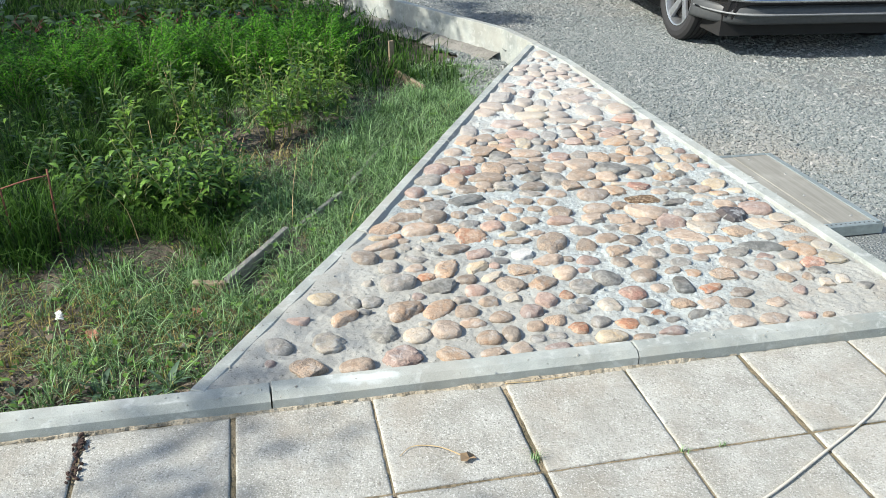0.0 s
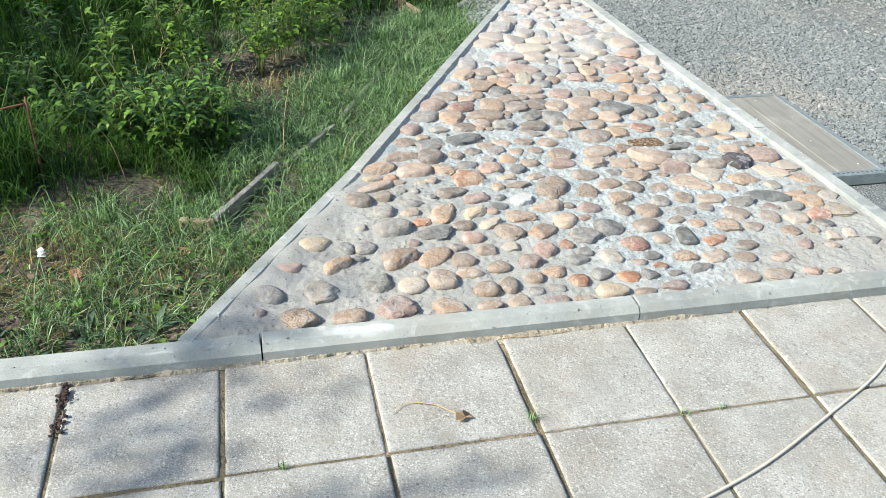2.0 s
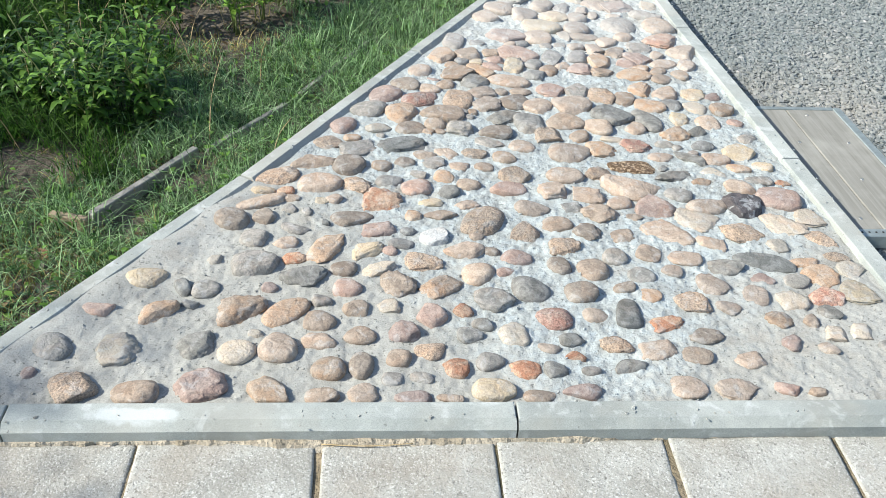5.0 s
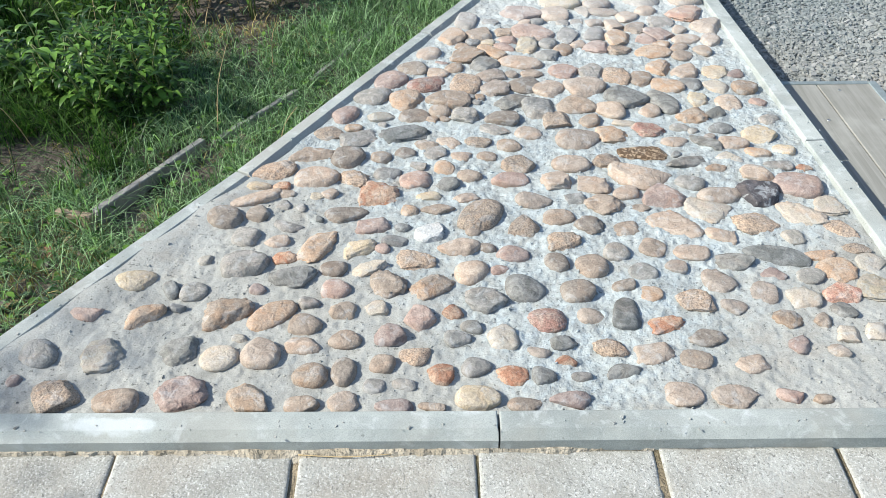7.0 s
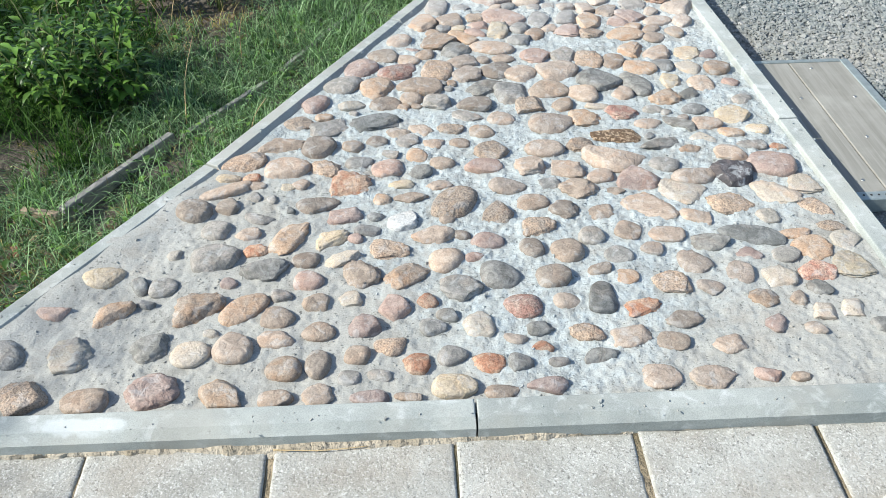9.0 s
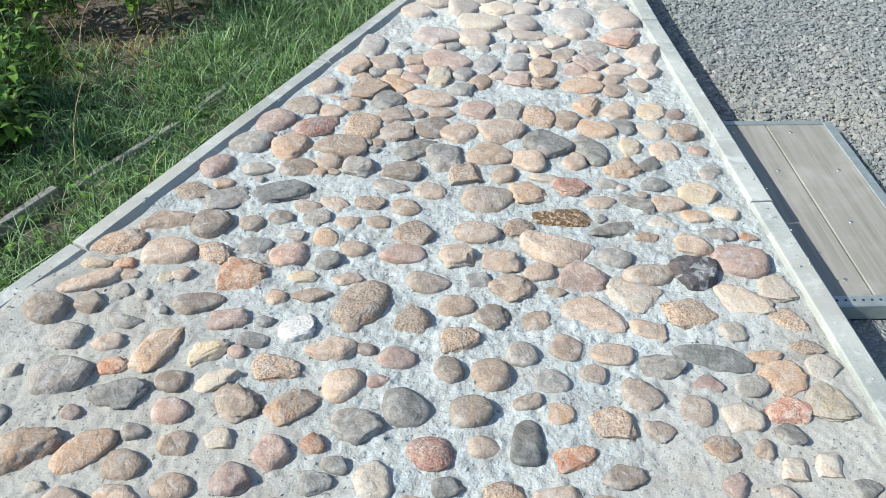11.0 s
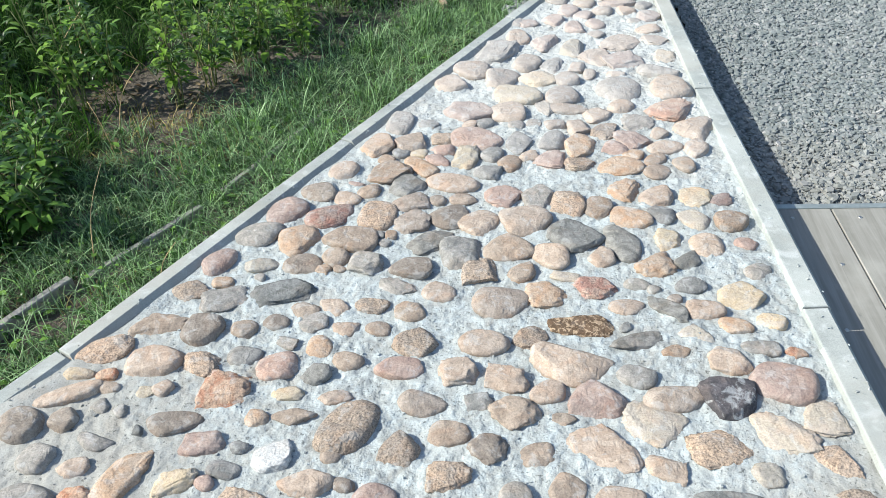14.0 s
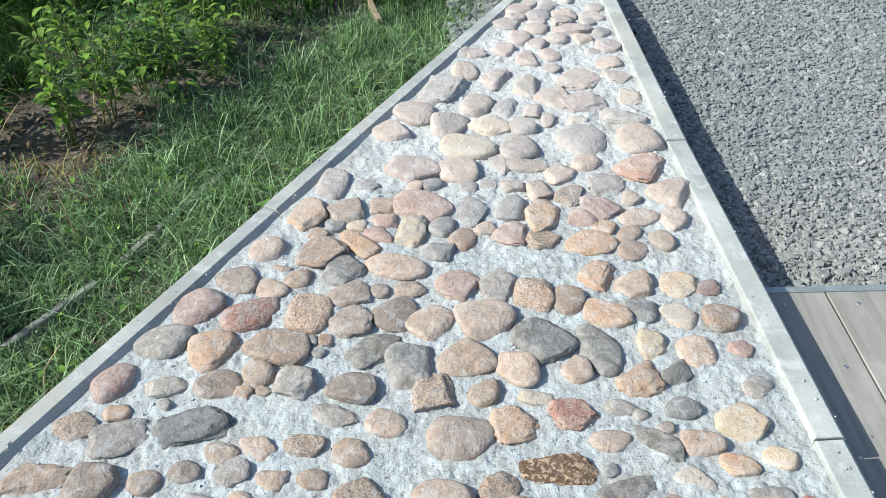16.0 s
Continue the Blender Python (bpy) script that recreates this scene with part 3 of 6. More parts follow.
stone(0.471, 0.729, 0.019, 0.018, 171, "grey")
stone(1.909, 0.732, 0.043, 0.040, 76, "pale", True)
stone(1.129, 0.748, 0.047, 0.029, 175, "tan")
stone(0.381, 0.754, 0.075, 0.023, 18, "tan")
stone(1.243, 0.757, 0.027, 0.023, 13, "grey")
stone(0.951, 0.760, 0.034, 0.015, 8, "tan")
stone(0.554, 0.763, 0.023, 0.015, 7, "sand")
stone(1.476, 0.764, 0.054, 0.039, 176, "rose")
stone(0.851, 0.770, 0.033, 0.018, 4, "sand")
stone(1.631, 0.772, 0.062, 0.030, 14, "tan")
stone(0.713, 0.774, 0.055, 0.047, 13, "rust")
stone(1.736, 0.775, 0.051, 0.051, 100, "violet")
stone(0.470, 0.776, 0.025, 0.015, 177, "brown")
stone(0.584, 0.777, 0.023, 0.020, 166, "tan")
stone(1.378, 0.786, 0.036, 0.028, 14, "tan")
stone(0.390, 0.813, 0.031, 0.015, 0, "sand")
stone(0.451, 0.814, 0.022, 0.015, 5, "rust")
stone(1.848, 0.819, 0.062, 0.049, 169, "rose")
stone(1.299, 0.820, 0.043, 0.034, 172, "tan")
stone(0.899, 0.823, 0.032, 0.026, 9, "slate")
stone(1.560, 0.830, 0.039, 0.027, 166, "grey")
stone(1.198, 0.838, 0.041, 0.038, 4, "tan")
stone(1.071, 0.843, 0.048, 0.027, 2, "rose")
stone(0.812, 0.846, 0.041, 0.038, 8, "rose")
stone(0.647, 0.847, 0.044, 0.031, 168, "gritty")
stone(0.545, 0.851, 0.060, 0.038, 5, "tan")
stone(1.429, 0.859, 0.081, 0.050, 170, "tan")
stone(0.961, 0.861, 0.033, 0.024, 179, "brown")
stone(0.735, 0.873, 0.037, 0.027, 5, "grey")
stone(1.756, 0.877, 0.043, 0.035, 166, "tan")
stone(0.414, 0.881, 0.065, 0.036, 25, "gritty")
stone(0.893, 0.905, 0.029, 0.029, 0, "ochre")
stone(1.895, 0.905, 0.021, 0.016, 9, "rust")
stone(1.653, 0.905, 0.031, 0.016, 5, "ochre")
stone(1.826, 0.917, 0.038, 0.023, 179, "grey")
stone(0.815, 0.917, 0.025, 0.016, 167, "grey")
stone(1.101, 0.921, 0.046, 0.038, 169, "gritty")
stone(1.248, 0.921, 0.052, 0.035, 167, "tan")
stone(1.574, 0.933, 0.057, 0.022, 13, "slate")
stone(1.354, 0.938, 0.041, 0.031, 30, "gritty")
stone(0.617, 0.950, 0.044, 0.044, 86, "brown")
stone(1.701, 0.954, 0.036, 0.026, 169, "pale", True)
stone(0.713, 0.958, 0.028, 0.024, 176, "brown")
stone(0.942, 0.961, 0.029, 0.022, 8, "tan")
stone(1.013, 0.962, 0.028, 0.019, 171, "brown")
stone(0.516, 0.968, 0.068, 0.028, 10, "brown")
stone(1.553, 0.974, 0.014, 0.012, 30, "grey")
stone(1.457, 0.980, 0.066, 0.030, 179, "conglomerate")
stone(0.866, 0.980, 0.032, 0.030, 171, "grey", True)
stone(0.780, 0.981, 0.029, 0.022, 3, "brown")
stone(1.789, 0.983, 0.036, 0.024, 166, "ochre")
stone(1.869, 0.998, 0.032, 0.023, 173, "sand")
stone(0.841, 1.017, 0.032, 0.026, 9, "brown")
stone(1.081, 1.018, 0.036, 0.029, 167, "brown")
stone(0.905, 1.026, 0.035, 0.024, 178, "tan")
stone(1.736, 1.032, 0.040, 0.026, 1, "tan")
stone(1.655, 1.038, 0.054, 0.023, 142, "slate")
stone(0.989, 1.038, 0.037, 0.024, 171, "gritty")
stone(1.564, 1.040, 0.038, 0.023, 14, "tan")
stone(1.284, 1.049, 0.062, 0.046, 8, "tan")
stone(0.646, 1.055, 0.059, 0.037, 14, "grey", True)
stone(1.673, 1.067, 0.017, 0.015, 10, "tan")
stone(1.386, 1.080, 0.049, 0.041, 14, "ochre")
stone(0.776, 1.083, 0.074, 0.038, 12, "slate")
stone(1.824, 1.083, 0.050, 0.038, 170, "sand")
stone(1.141, 1.084, 0.039, 0.029, 170, "tan")
stone(0.550, 1.085, 0.045, 0.030, 2, "gritty")
stone(1.499, 1.099, 0.046, 0.035, 14, "granite")
stone(1.632, 1.101, 0.016, 0.013, 30, "grey")
stone(1.042, 1.102, 0.044, 0.024, 173, "grey")
stone(0.623, 1.115, 0.028, 0.020, 0, "ochre")
stone(1.716, 1.115, 0.035, 0.024, 13, "grey")
stone(1.598, 1.118, 0.031, 0.017, 178, "grey")
stone(0.707, 1.133, 0.016, 0.012, 124, "grey")
stone(1.438, 1.141, 0.038, 0.016, 166, "pale")
stone(1.332, 1.158, 0.035, 0.027, 61, "ochre")
stone(1.228, 1.163, 0.043, 0.043, 103, "gritty")
stone(0.853, 1.165, 0.019, 0.015, 156, "ochre")
stone(0.894, 1.167, 0.016, 0.011, 171, "brown")
stone(1.878, 1.170, 0.033, 0.025, 51, "grey")
stone(1.066, 1.173, 0.050, 0.035, 176, "brown")
stone(0.703, 1.180, 0.042, 0.024, 9, "pale")
stone(0.801, 1.181, 0.046, 0.032, 9, "brown")
stone(1.653, 1.185, 0.051, 0.041, 46, "ochre")
stone(0.587, 1.190, 0.049, 0.036, 78, "rose")
stone(0.958, 1.191, 0.043, 0.040, 159, "grey")
stone(1.726, 1.203, 0.038, 0.026, 48, "slate")
stone(0.876, 1.208, 0.034, 0.029, 149, "brown")
stone(1.524, 1.213, 0.036, 0.032, 59, "tan")
stone(1.402, 1.216, 0.047, 0.040, 100, "tan")
stone(1.181, 1.227, 0.060, 0.046, 85, "grey")
stone(1.298, 1.246, 0.059, 0.044, 19, "brown")
stone(1.779, 1.260, 0.042, 0.040, 135, "tan")
stone(1.875, 1.266, 0.027, 0.021, 25, "rose", True)
stone(0.992, 1.267, 0.017, 0.013, 169, "grey")
stone(1.579, 1.269, 0.071, 0.038, 112, "slate")
stone(1.109, 1.277, 0.060, 0.037, 32, "slate")
stone(0.774, 1.280, 0.054, 0.048, 36, "ochre")
stone(1.688, 1.282, 0.044, 0.031, 68, "sand")
stone(0.903, 1.284, 0.067, 0.044, 174, "brown")
stone(1.463, 1.299, 0.063, 0.053, 133, "slate")
stone(1.004, 1.302, 0.018, 0.015, 108, "ochre")
stone(0.669, 1.303, 0.060, 0.043, 31, "grey")
stone(0.976, 1.303, 0.015, 0.013, 161, "grey")
stone(1.228, 1.353, 0.049, 0.043, 52, "tan")
stone(1.052, 1.355, 0.048, 0.044, 162, "tan")
stone(1.858, 1.359, 0.041, 0.039, 85, "ochre")
stone(1.765, 1.361, 0.036, 0.035, 9, "pale")
stone(1.347, 1.363, 0.060, 0.052, 20, "tan")
stone(1.612, 1.372, 0.051, 0.035, 165, "ochre")
stone(1.154, 1.377, 0.050, 0.048, 59, "brown")
stone(0.960, 1.378, 0.056, 0.046, 94, "gritty")
stone(0.836, 1.381, 0.066, 0.041, 42, "granite")
stone(1.687, 1.385, 0.036, 0.032, 168, "grey")
stone(0.712, 1.399, 0.058, 0.048, 58, "rose")
stone(1.530, 1.415, 0.042, 0.034, 76, "ochre")
stone(1.457, 1.438, 0.049, 0.044, 72, "gritty")
stone(1.041, 1.445, 0.046, 0.039, 18, "tan")
stone(1.852, 1.451, 0.032, 0.025, 45, "rose", True)
stone(1.113, 1.452, 0.023, 0.021, 99, "brown")
stone(1.181, 1.458, 0.036, 0.024, 178, "brown")
stone(0.865, 1.461, 0.039, 0.028, 169, "tan")
stone(1.376, 1.463, 0.058, 0.039, 75, "grey")
stone(1.687, 1.466, 0.046, 0.038, 60, "tan")
stone(1.782, 1.466, 0.047, 0.039, 36, "sand", True)
stone(1.288, 1.467, 0.049, 0.046, 2, "rose")
stone(0.787, 1.492, 0.051, 0.039, 165, "brown")
stone(0.925, 1.492, 0.032, 0.026, 51, "brown")
stone(1.606, 1.500, 0.049, 0.036, 69, "ochre")
stone(1.019, 1.515, 0.051, 0.041, 49, "slate")
stone(0.882, 1.526, 0.023, 0.015, 174, "rose")
stone(1.149, 1.534, 0.071, 0.040, 160, "tan")
stone(0.963, 1.583, 0.061, 0.048, 48, "ochre")
stone(1.708, 1.585, 0.036, 0.029, 21, "brown")
stone(1.245, 1.586, 0.039, 0.034, 179, "grey")
stone(0.837, 1.599, 0.044, 0.038, 68, "tan")
stone(1.610, 1.616, 0.061, 0.040, 16, "ochre")
stone(1.052, 1.619, 0.054, 0.031, 141, "ochre")
stone(1.784, 1.623, 0.037, 0.026, 122, "ochre")
stone(1.499, 1.625, 0.043, 0.029, 28, "gritty")
stone(1.303, 1.631, 0.038, 0.031, 86, "ochre")
stone(1.708, 1.643, 0.035, 0.025, 36, "ochre")
stone(1.426, 1.649, 0.042, 0.040, 61, "rose")
stone(1.101, 1.652, 0.039, 0.024, 157, "rose")
stone(0.951, 1.654, 0.024, 0.020, 166, "ochre")
stone(1.181, 1.669, 0.060, 0.034, 73, "sand")
stone(1.361, 1.669, 0.030, 0.026, 52, "tan")
stone(1.654, 1.674, 0.029, 0.026, 39, "ochre")
stone(1.252, 1.677, 0.035, 0.032, 93, "grey")
stone(0.995, 1.688, 0.027, 0.021, 19, "grey")
stone(1.042, 1.688, 0.025, 0.022, 171, "sand")
stone(1.829, 1.701, 0.045, 0.031, 68, "tan")
stone(1.108, 1.702, 0.036, 0.026, 177, "rose")
stone(1.602, 1.707, 0.038, 0.034, 177, "rose")
stone(1.744, 1.711, 0.050, 0.029, 15, "tan")
stone(1.509, 1.718, 0.066, 0.043, 95, "ochre")
stone(0.918, 1.732, 0.062, 0.047, 74, "ochre")
stone(1.015, 1.740, 0.049, 0.045, 36, "brown")
stone(1.328, 1.744, 0.060, 0.037, 102, "grey")
stone(1.429, 1.752, 0.046, 0.035, 82, "grey")
stone(1.650, 1.758, 0.053, 0.039, 127, "rose")
stone(1.111, 1.765, 0.039, 0.033, 173, "gritty")
stone(1.209, 1.765, 0.076, 0.048, 168, "rose")
stone(1.734, 1.787, 0.025, 0.022, 49, "tan")
stone(1.583, 1.808, 0.046, 0.031, 66, "gritty")
stone(1.839, 1.810, 0.057, 0.052, 74, "tan")
stone(1.505, 1.830, 0.039, 0.033, 116, "tan")
stone(1.324, 1.842, 0.024, 0.021, 179, "grey")
stone(1.183, 1.848, 0.024, 0.024, 0, "tan")
stone(1.436, 1.849, 0.030, 0.028, 26, "tan")
stone(1.057, 1.850, 0.032, 0.022, 151, "grey")
stone(1.375, 1.851, 0.024, 0.019, 3, "grey")
stone(0.970, 1.856, 0.061, 0.037, 88, "grey")
stone(1.229, 1.857, 0.027, 0.021, 25, "grey")
stone(1.681, 1.859, 0.050, 0.044, 24, "grey", True)
stone(1.569, 1.901, 0.046, 0.036, 27, "tan")
stone(1.301, 1.911, 0.055, 0.048, 119, "tan")
stone(1.797, 1.927, 0.070, 0.050, 45, "rust")
stone(1.177, 1.933, 0.072, 0.061, 17, "rose")
stone(1.479, 1.938, 0.060, 0.026, 170, "tan")
stone(1.417, 1.948, 0.048, 0.027, 104, "grey")
stone(1.648, 1.950, 0.044, 0.033, 51, "ochre")
stone(1.465, 2.020, 0.056, 0.053, 30, "tan")
stone(1.331, 2.027, 0.075, 0.051, 166, "sand")
stone(1.653, 2.058, 0.068, 0.062, 49, "grey")
stone(1.808, 2.067, 0.066, 0.058, 109, "ochre")
stone(1.113, 2.104, 0.048, 0.046, 41, "tan")
stone(1.490, 2.128, 0.040, 0.034, 141, "tan")
stone(1.396, 2.139, 0.065, 0.040, 1, "sand")
stone(1.274, 2.144, 0.063, 0.050, 72, "tan")
stone(1.567, 2.170, 0.035, 0.019, 82, "tan")
stone(1.652, 2.171, 0.030, 0.020, 5, "tan")
stone(1.790, 2.183, 0.065, 0.040, 171, "grey")
stone(1.178, 2.203, 0.061, 0.056, 96, "ochre")
stone(1.527, 2.225, 0.039, 0.025, 82, "tan", True)
stone(1.442, 2.235, 0.056, 0.037, 83, "grey", True)
stone(1.362, 2.253, 0.053, 0.044, 74, "brown")
stone(1.688, 2.266, 0.060, 0.053, 25, "rose")
stone(1.826, 2.288, 0.056, 0.036, 67, "sand", True)
stone(1.598, 2.291, 0.053, 0.053, 118, "tan", True)
stone(1.250, 2.330, 0.078, 0.066, 74, "grey")
stone(1.522, 2.361, 0.062, 0.039, 87, "sand")
stone(1.690, 2.408, 0.077, 0.053, 44, "tan", True)
stone(1.423, 2.411, 0.062, 0.041, 70, "rose")
stone(1.814, 2.422, 0.046, 0.038, 18, "tan", True)
stone(1.334, 2.462, 0.058, 0.037, 93, "ochre")
stone(1.613, 2.481, 0.033, 0.027, 9, "tan", True)
stone(1.799, 2.517, 0.044, 0.034, 13, "ochre")
stone(1.539, 2.548, 0.050, 0.036, 100, "rose")
stone(1.618, 2.575, 0.040, 0.031, 112, "rose")
stone(1.370, 2.584, 0.041, 0.026, 0, "rose", True)
stone(1.761, 2.595, 0.027, 0.019, 6, "grey")
stone(1.332, 2.597, 0.032, 0.027, 84, "grey")
stone(1.467, 2.604, 0.039, 0.036, 70, "rose")
stone(1.812, 2.634, 0.044, 0.039, 130, "rose")
stone(1.580, 2.651, 0.035, 0.033, 40, "rose")
stone(1.525, 2.687, 0.047, 0.036, 81, "rose")
stone(1.742, 2.687, 0.036, 0.033, 33, "ochre")
stone(1.656, 2.688, 0.036, 0.034, 36, "tan")
stone(1.813, 2.737, 0.032, 0.027, 62, "slate")
stone(1.712, 2.761, 0.067, 0.032, 1, "rose")
stone(1.591, 2.762, 0.039, 0.036, 19, "ochre")
stone(1.500, 2.799, 0.044, 0.043, 44, "brown")
stone(1.775, 2.813, 0.026, 0.022, 48, "tan")
stone(1.598, 2.824, 0.042, 0.032, 61, "tan")
stone(1.688, 2.833, 0.047, 0.035, 62, "brown")
stone(1.527, 2.857, 0.047, 0.033, 66, "rose")
stone(1.794, 2.860, 0.043, 0.031, 6, "tan")
stone(1.612, 2.867, 0.043, 0.040, 52, "grey")
stone(1.698, 2.870, 0.041, 0.037, 25, "ochre")
stone(1.807, 2.886, 0.033, 0.020, 65, "ochre")
stone(1.543, 2.915, 0.054, 0.046, 76, "ochre")
stone(1.641, 2.924, 0.044, 0.029, 66, "slate")
stone(1.817, 2.925, 0.030, 0.027, 30, "tan")
stone(1.573, 2.949, 0.034, 0.026, 60, "rose")
stone(1.653, 2.959, 0.037, 0.029, 6, "grey")
stone(1.724, 2.999, 0.028, 0.023, 51, "rose")
stone(1.718, 3.084, 0.030, 0.021, 65, "tan", True)
stone(1.801, 3.096, 0.036, 0.024, 63, "tan", True)
stone(1.666, 3.106, 0.028, 0.020, 66, "grey")
stone(1.774, 3.215, 0.069, 0.048, 78, "ochre")

# mortar: one trowelled sheet, drawn up a little against each stone
MX, MY = np.array(spaced(-0.2, 2.0, 0.0052)), np.array(spaced(0.0, 3.44, 0.0052))
GX, GY = np.meshgrid(MX, MY)
MZ = np.array([[0.005 * fbm(x, y, 7, 7.0) - 0.0045 * abs(fbm(x, y, 16, 4.0)) + 0.0024 * fbm(x, y, 75, 9.0) + 0.001 for x in MX] for y in MY]) + MORTAR_Z
RISE = np.zeros_like(MZ)
for x, y, a, b, turn in stones:
    near = (abs(GX - x) < a * 1.9) & (abs(GY - y) < a * 1.9)
    c, s = math.cos(radians(turn)), math.sin(radians(turn))
    u, v = (GX[near] - x) * c + (GY[near] - y) * s, (GY[near] - y) * c - (GX[near] - x) * s
    d = np.sqrt((u / a) ** 2 + (v / b) ** 2)
    RISE[near] = np.maximum(RISE[near], 0.005 * np.exp(-((np.maximum(d, 1.12) - 1.12) / 0.2) ** 2))
LIMED = np.clip((np.minimum(GX + 0.62 * GY - 0.84, 1.5 - GX + 0.9 * GY) - 0.0) / 0.4, 0.0, 1.0)
ROUGH_MASK = np.array([[0.5 + 0.8 * fbm(x, y, 3.0, 13.0) for x in MX] for y in MY]).clip(0.0, 1.0) * (0.3 + 0.7 * LIMED)
CRUMBS = np.array([[abs(fbm(x, y, 30.0, 21.0)) + 0.5 * fbm(x, y, 70.0, 25.0) for x in MX] for y in MY])
MZ += 0.0040 * (CRUMBS - 0.30) * (0.2 + 0.8 * ROUGH_MASK)
UNEVEN = np.array([[0.5 + 1.4 * fbm(x, y, 22.0, 31.0) for x in MX] for y in MY]).clip(0.0, 1.3)
MZ += RISE * (0.15 + 0.85 * ROUGH_MASK) * UNEVEN
# it is drawn up against the garden kerb, flush near the front corner
for j, y in enumerate(MY):
    near = max(0.0, min(1.0, (0.95 - y) / 0.25))
    w = np.exp(-(np.maximum(MX - left_x(y) - 0.068, 0.0) / (0.022 + 0.04 * near)) ** 2) * (0.8 + 0.2 * near)
    MZ[j] += (KZ - 0.013 + 0.011 * near + 0.002 * math.sin(37 * y) - MZ[j]) * w
lookup = {(round(float(x), 5), round(float(y), 5)): float(MZ[j, i]) for j, y in enumerate(MY) for i, x in enumerate(MX)}
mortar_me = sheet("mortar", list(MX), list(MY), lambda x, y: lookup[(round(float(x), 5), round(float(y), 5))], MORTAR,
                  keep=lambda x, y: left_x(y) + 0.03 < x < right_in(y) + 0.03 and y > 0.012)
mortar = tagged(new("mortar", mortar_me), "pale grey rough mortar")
mortar.parent = pavement


def kerb_piece(length, width=0.054, top=KZ, bottom=-0.2, chamfer=0.007):
    """A cast kerb stone; its arrises are cut back, the outer one by chamfer."""
    bm = box(0.002, length - 0.002, -width / 2, width / 2, bottom, top)
    outer = [e for e in bm.edges if all(v.co.z > top - 1e-4 and v.co.y < 0 for v in e.verts)]
    bmesh.ops.bevel(bm, geom=outer, offset=chamfer, segments=1, affect="EDGES")
    rest = [e for e in bm.edges if all(v.co.z > top - 1e-4 for v in e.verts) and not all(v.co.y < 0 for v in e.verts)]
    bmesh.ops.bevel(bm, geom=rest, offset=0.005, segments=3, affect="EDGES", profile=0.6)
    # a slightly uneven cast line
    bmesh.ops.bisect_plane(bm, geom=bm.verts[:] + bm.edges[:] + bm.faces[:], plane_co=(length * 0.5, 0, 0), plane_no=(1, 0, 0))
    for v in bm.verts:
        v.co.z += 0.0012 * math.sin(9 * v.co.x + 40 * length)
    return bm


def kerb_run(name, label, a, b, lengths, width=0.057, top=KZ, tops=None, chamfer=0.007):
    a, b = Vector(a), Vector(b)
    turn = math.degrees(math.atan2(b.y - a.y, b.x - a.x))
    root = tagged(new(name), label, "kerb", kind="structure")
    root.matrix_world = pose(a.x, a.y, 0, 0, 0, turn)
    s = 0.0
    for n, L in enumerate(lengths):
        ob = part("kerb_stone", kerb_piece(L, width, top + (tops[n] if tops else 0), chamfer=chamfer), KERB, root)
        ob.location.x = s
        ob.rotation_euler = (0, 0, radians(random.uniform(-0.12, 0.12)))
        s += L
    return root


# front kerb along the slabs
kerb_run("kerb_front", "pale grey concrete kerb stones with a chalky smear", (-4.0, -0.048), (2.06, 0.017), [1.0, 1.0, 1.0, 1.0, 1.0, 1.06], 0.062, chamfer=0.017)
# left kerb: each stone on its own line, so the run bends slightly
for a, b in zip(LEFT, LEFT[1:]):
    d = (b - a).normalized()
    off = Vector((d.y, -d.x)) * 0.031
    kerb_run("kerb_garden", "grey concrete kerb stone between garden and cobbles", a + off, b + off, [(b - a).length], 0.052, chamfer=0.014)
# yard kerb, a slow bend past the apex
YARD = [Vector((2.028, 0.03)), Vector((1.972, 1.032)), Vector((1.915, 2.045)), Vector((1.877, 3.055)), Vector((1.815, 3.46)), Vector((1.735, 3.87)), Vector((1.375, 4.56)), Vector((0.90, 5.44)), Vector((0.42, 6.30))]
for n, (a, b) in enumerate(zip(YARD, YARD[1:])):
    kerb_run("kerb_yard", "grey concrete kerb stone standing above the gravel", a, b, [(b - a).length + (0.012 if n > 2 else 0)], 0.062, KZ if n < 4 else 0.052, chamfer=0.010)


FOOTING = make_ground("footing_concrete", (0.17, 0.165, 0.15), (0.27, 0.26, 0.235), 6.0)


def haunch(a, b, off, wide, top):
    """A rough strip of spilt concrete along a kerb's foot."""
    d = (b - a).normalized()
    side = Vector((-d.y, d.x))
    n, rows = int((b - a).length / 0.03), 5
    verts, faces = [], []
    for i in range(n + 1):
        p = a + (b - a) * (i / n)
        for j in range(rows):
            w = off + wide * j / (rows - 1) * (1 + 0.35 * fbm(p.x, p.y, 6, 8.0))
            q = p + side * w
            verts.append((q.x, q.y, top - 0.05 * (j / (rows - 1)) ** 2 + 0.012 * fbm(q.x, q.y, 14, 3.0)))
    for i in range(n):
        for j in range(rows - 1):
            faces.append((i * rows + j, (i + 1) * rows + j, (i + 1) * rows + j + 1, i * rows + j + 1))
    return joined("haunch", verts, faces, FOOTING, True)


for a, b in zip(YARD[5:], YARD[6:]):
    tagged(new("concrete_footing", haunch(a.lerp(b, 0.04), b, 0.02, 0.15, -0.118)), "rough spilt concrete along the kerb foot", "footing", kind="structure")

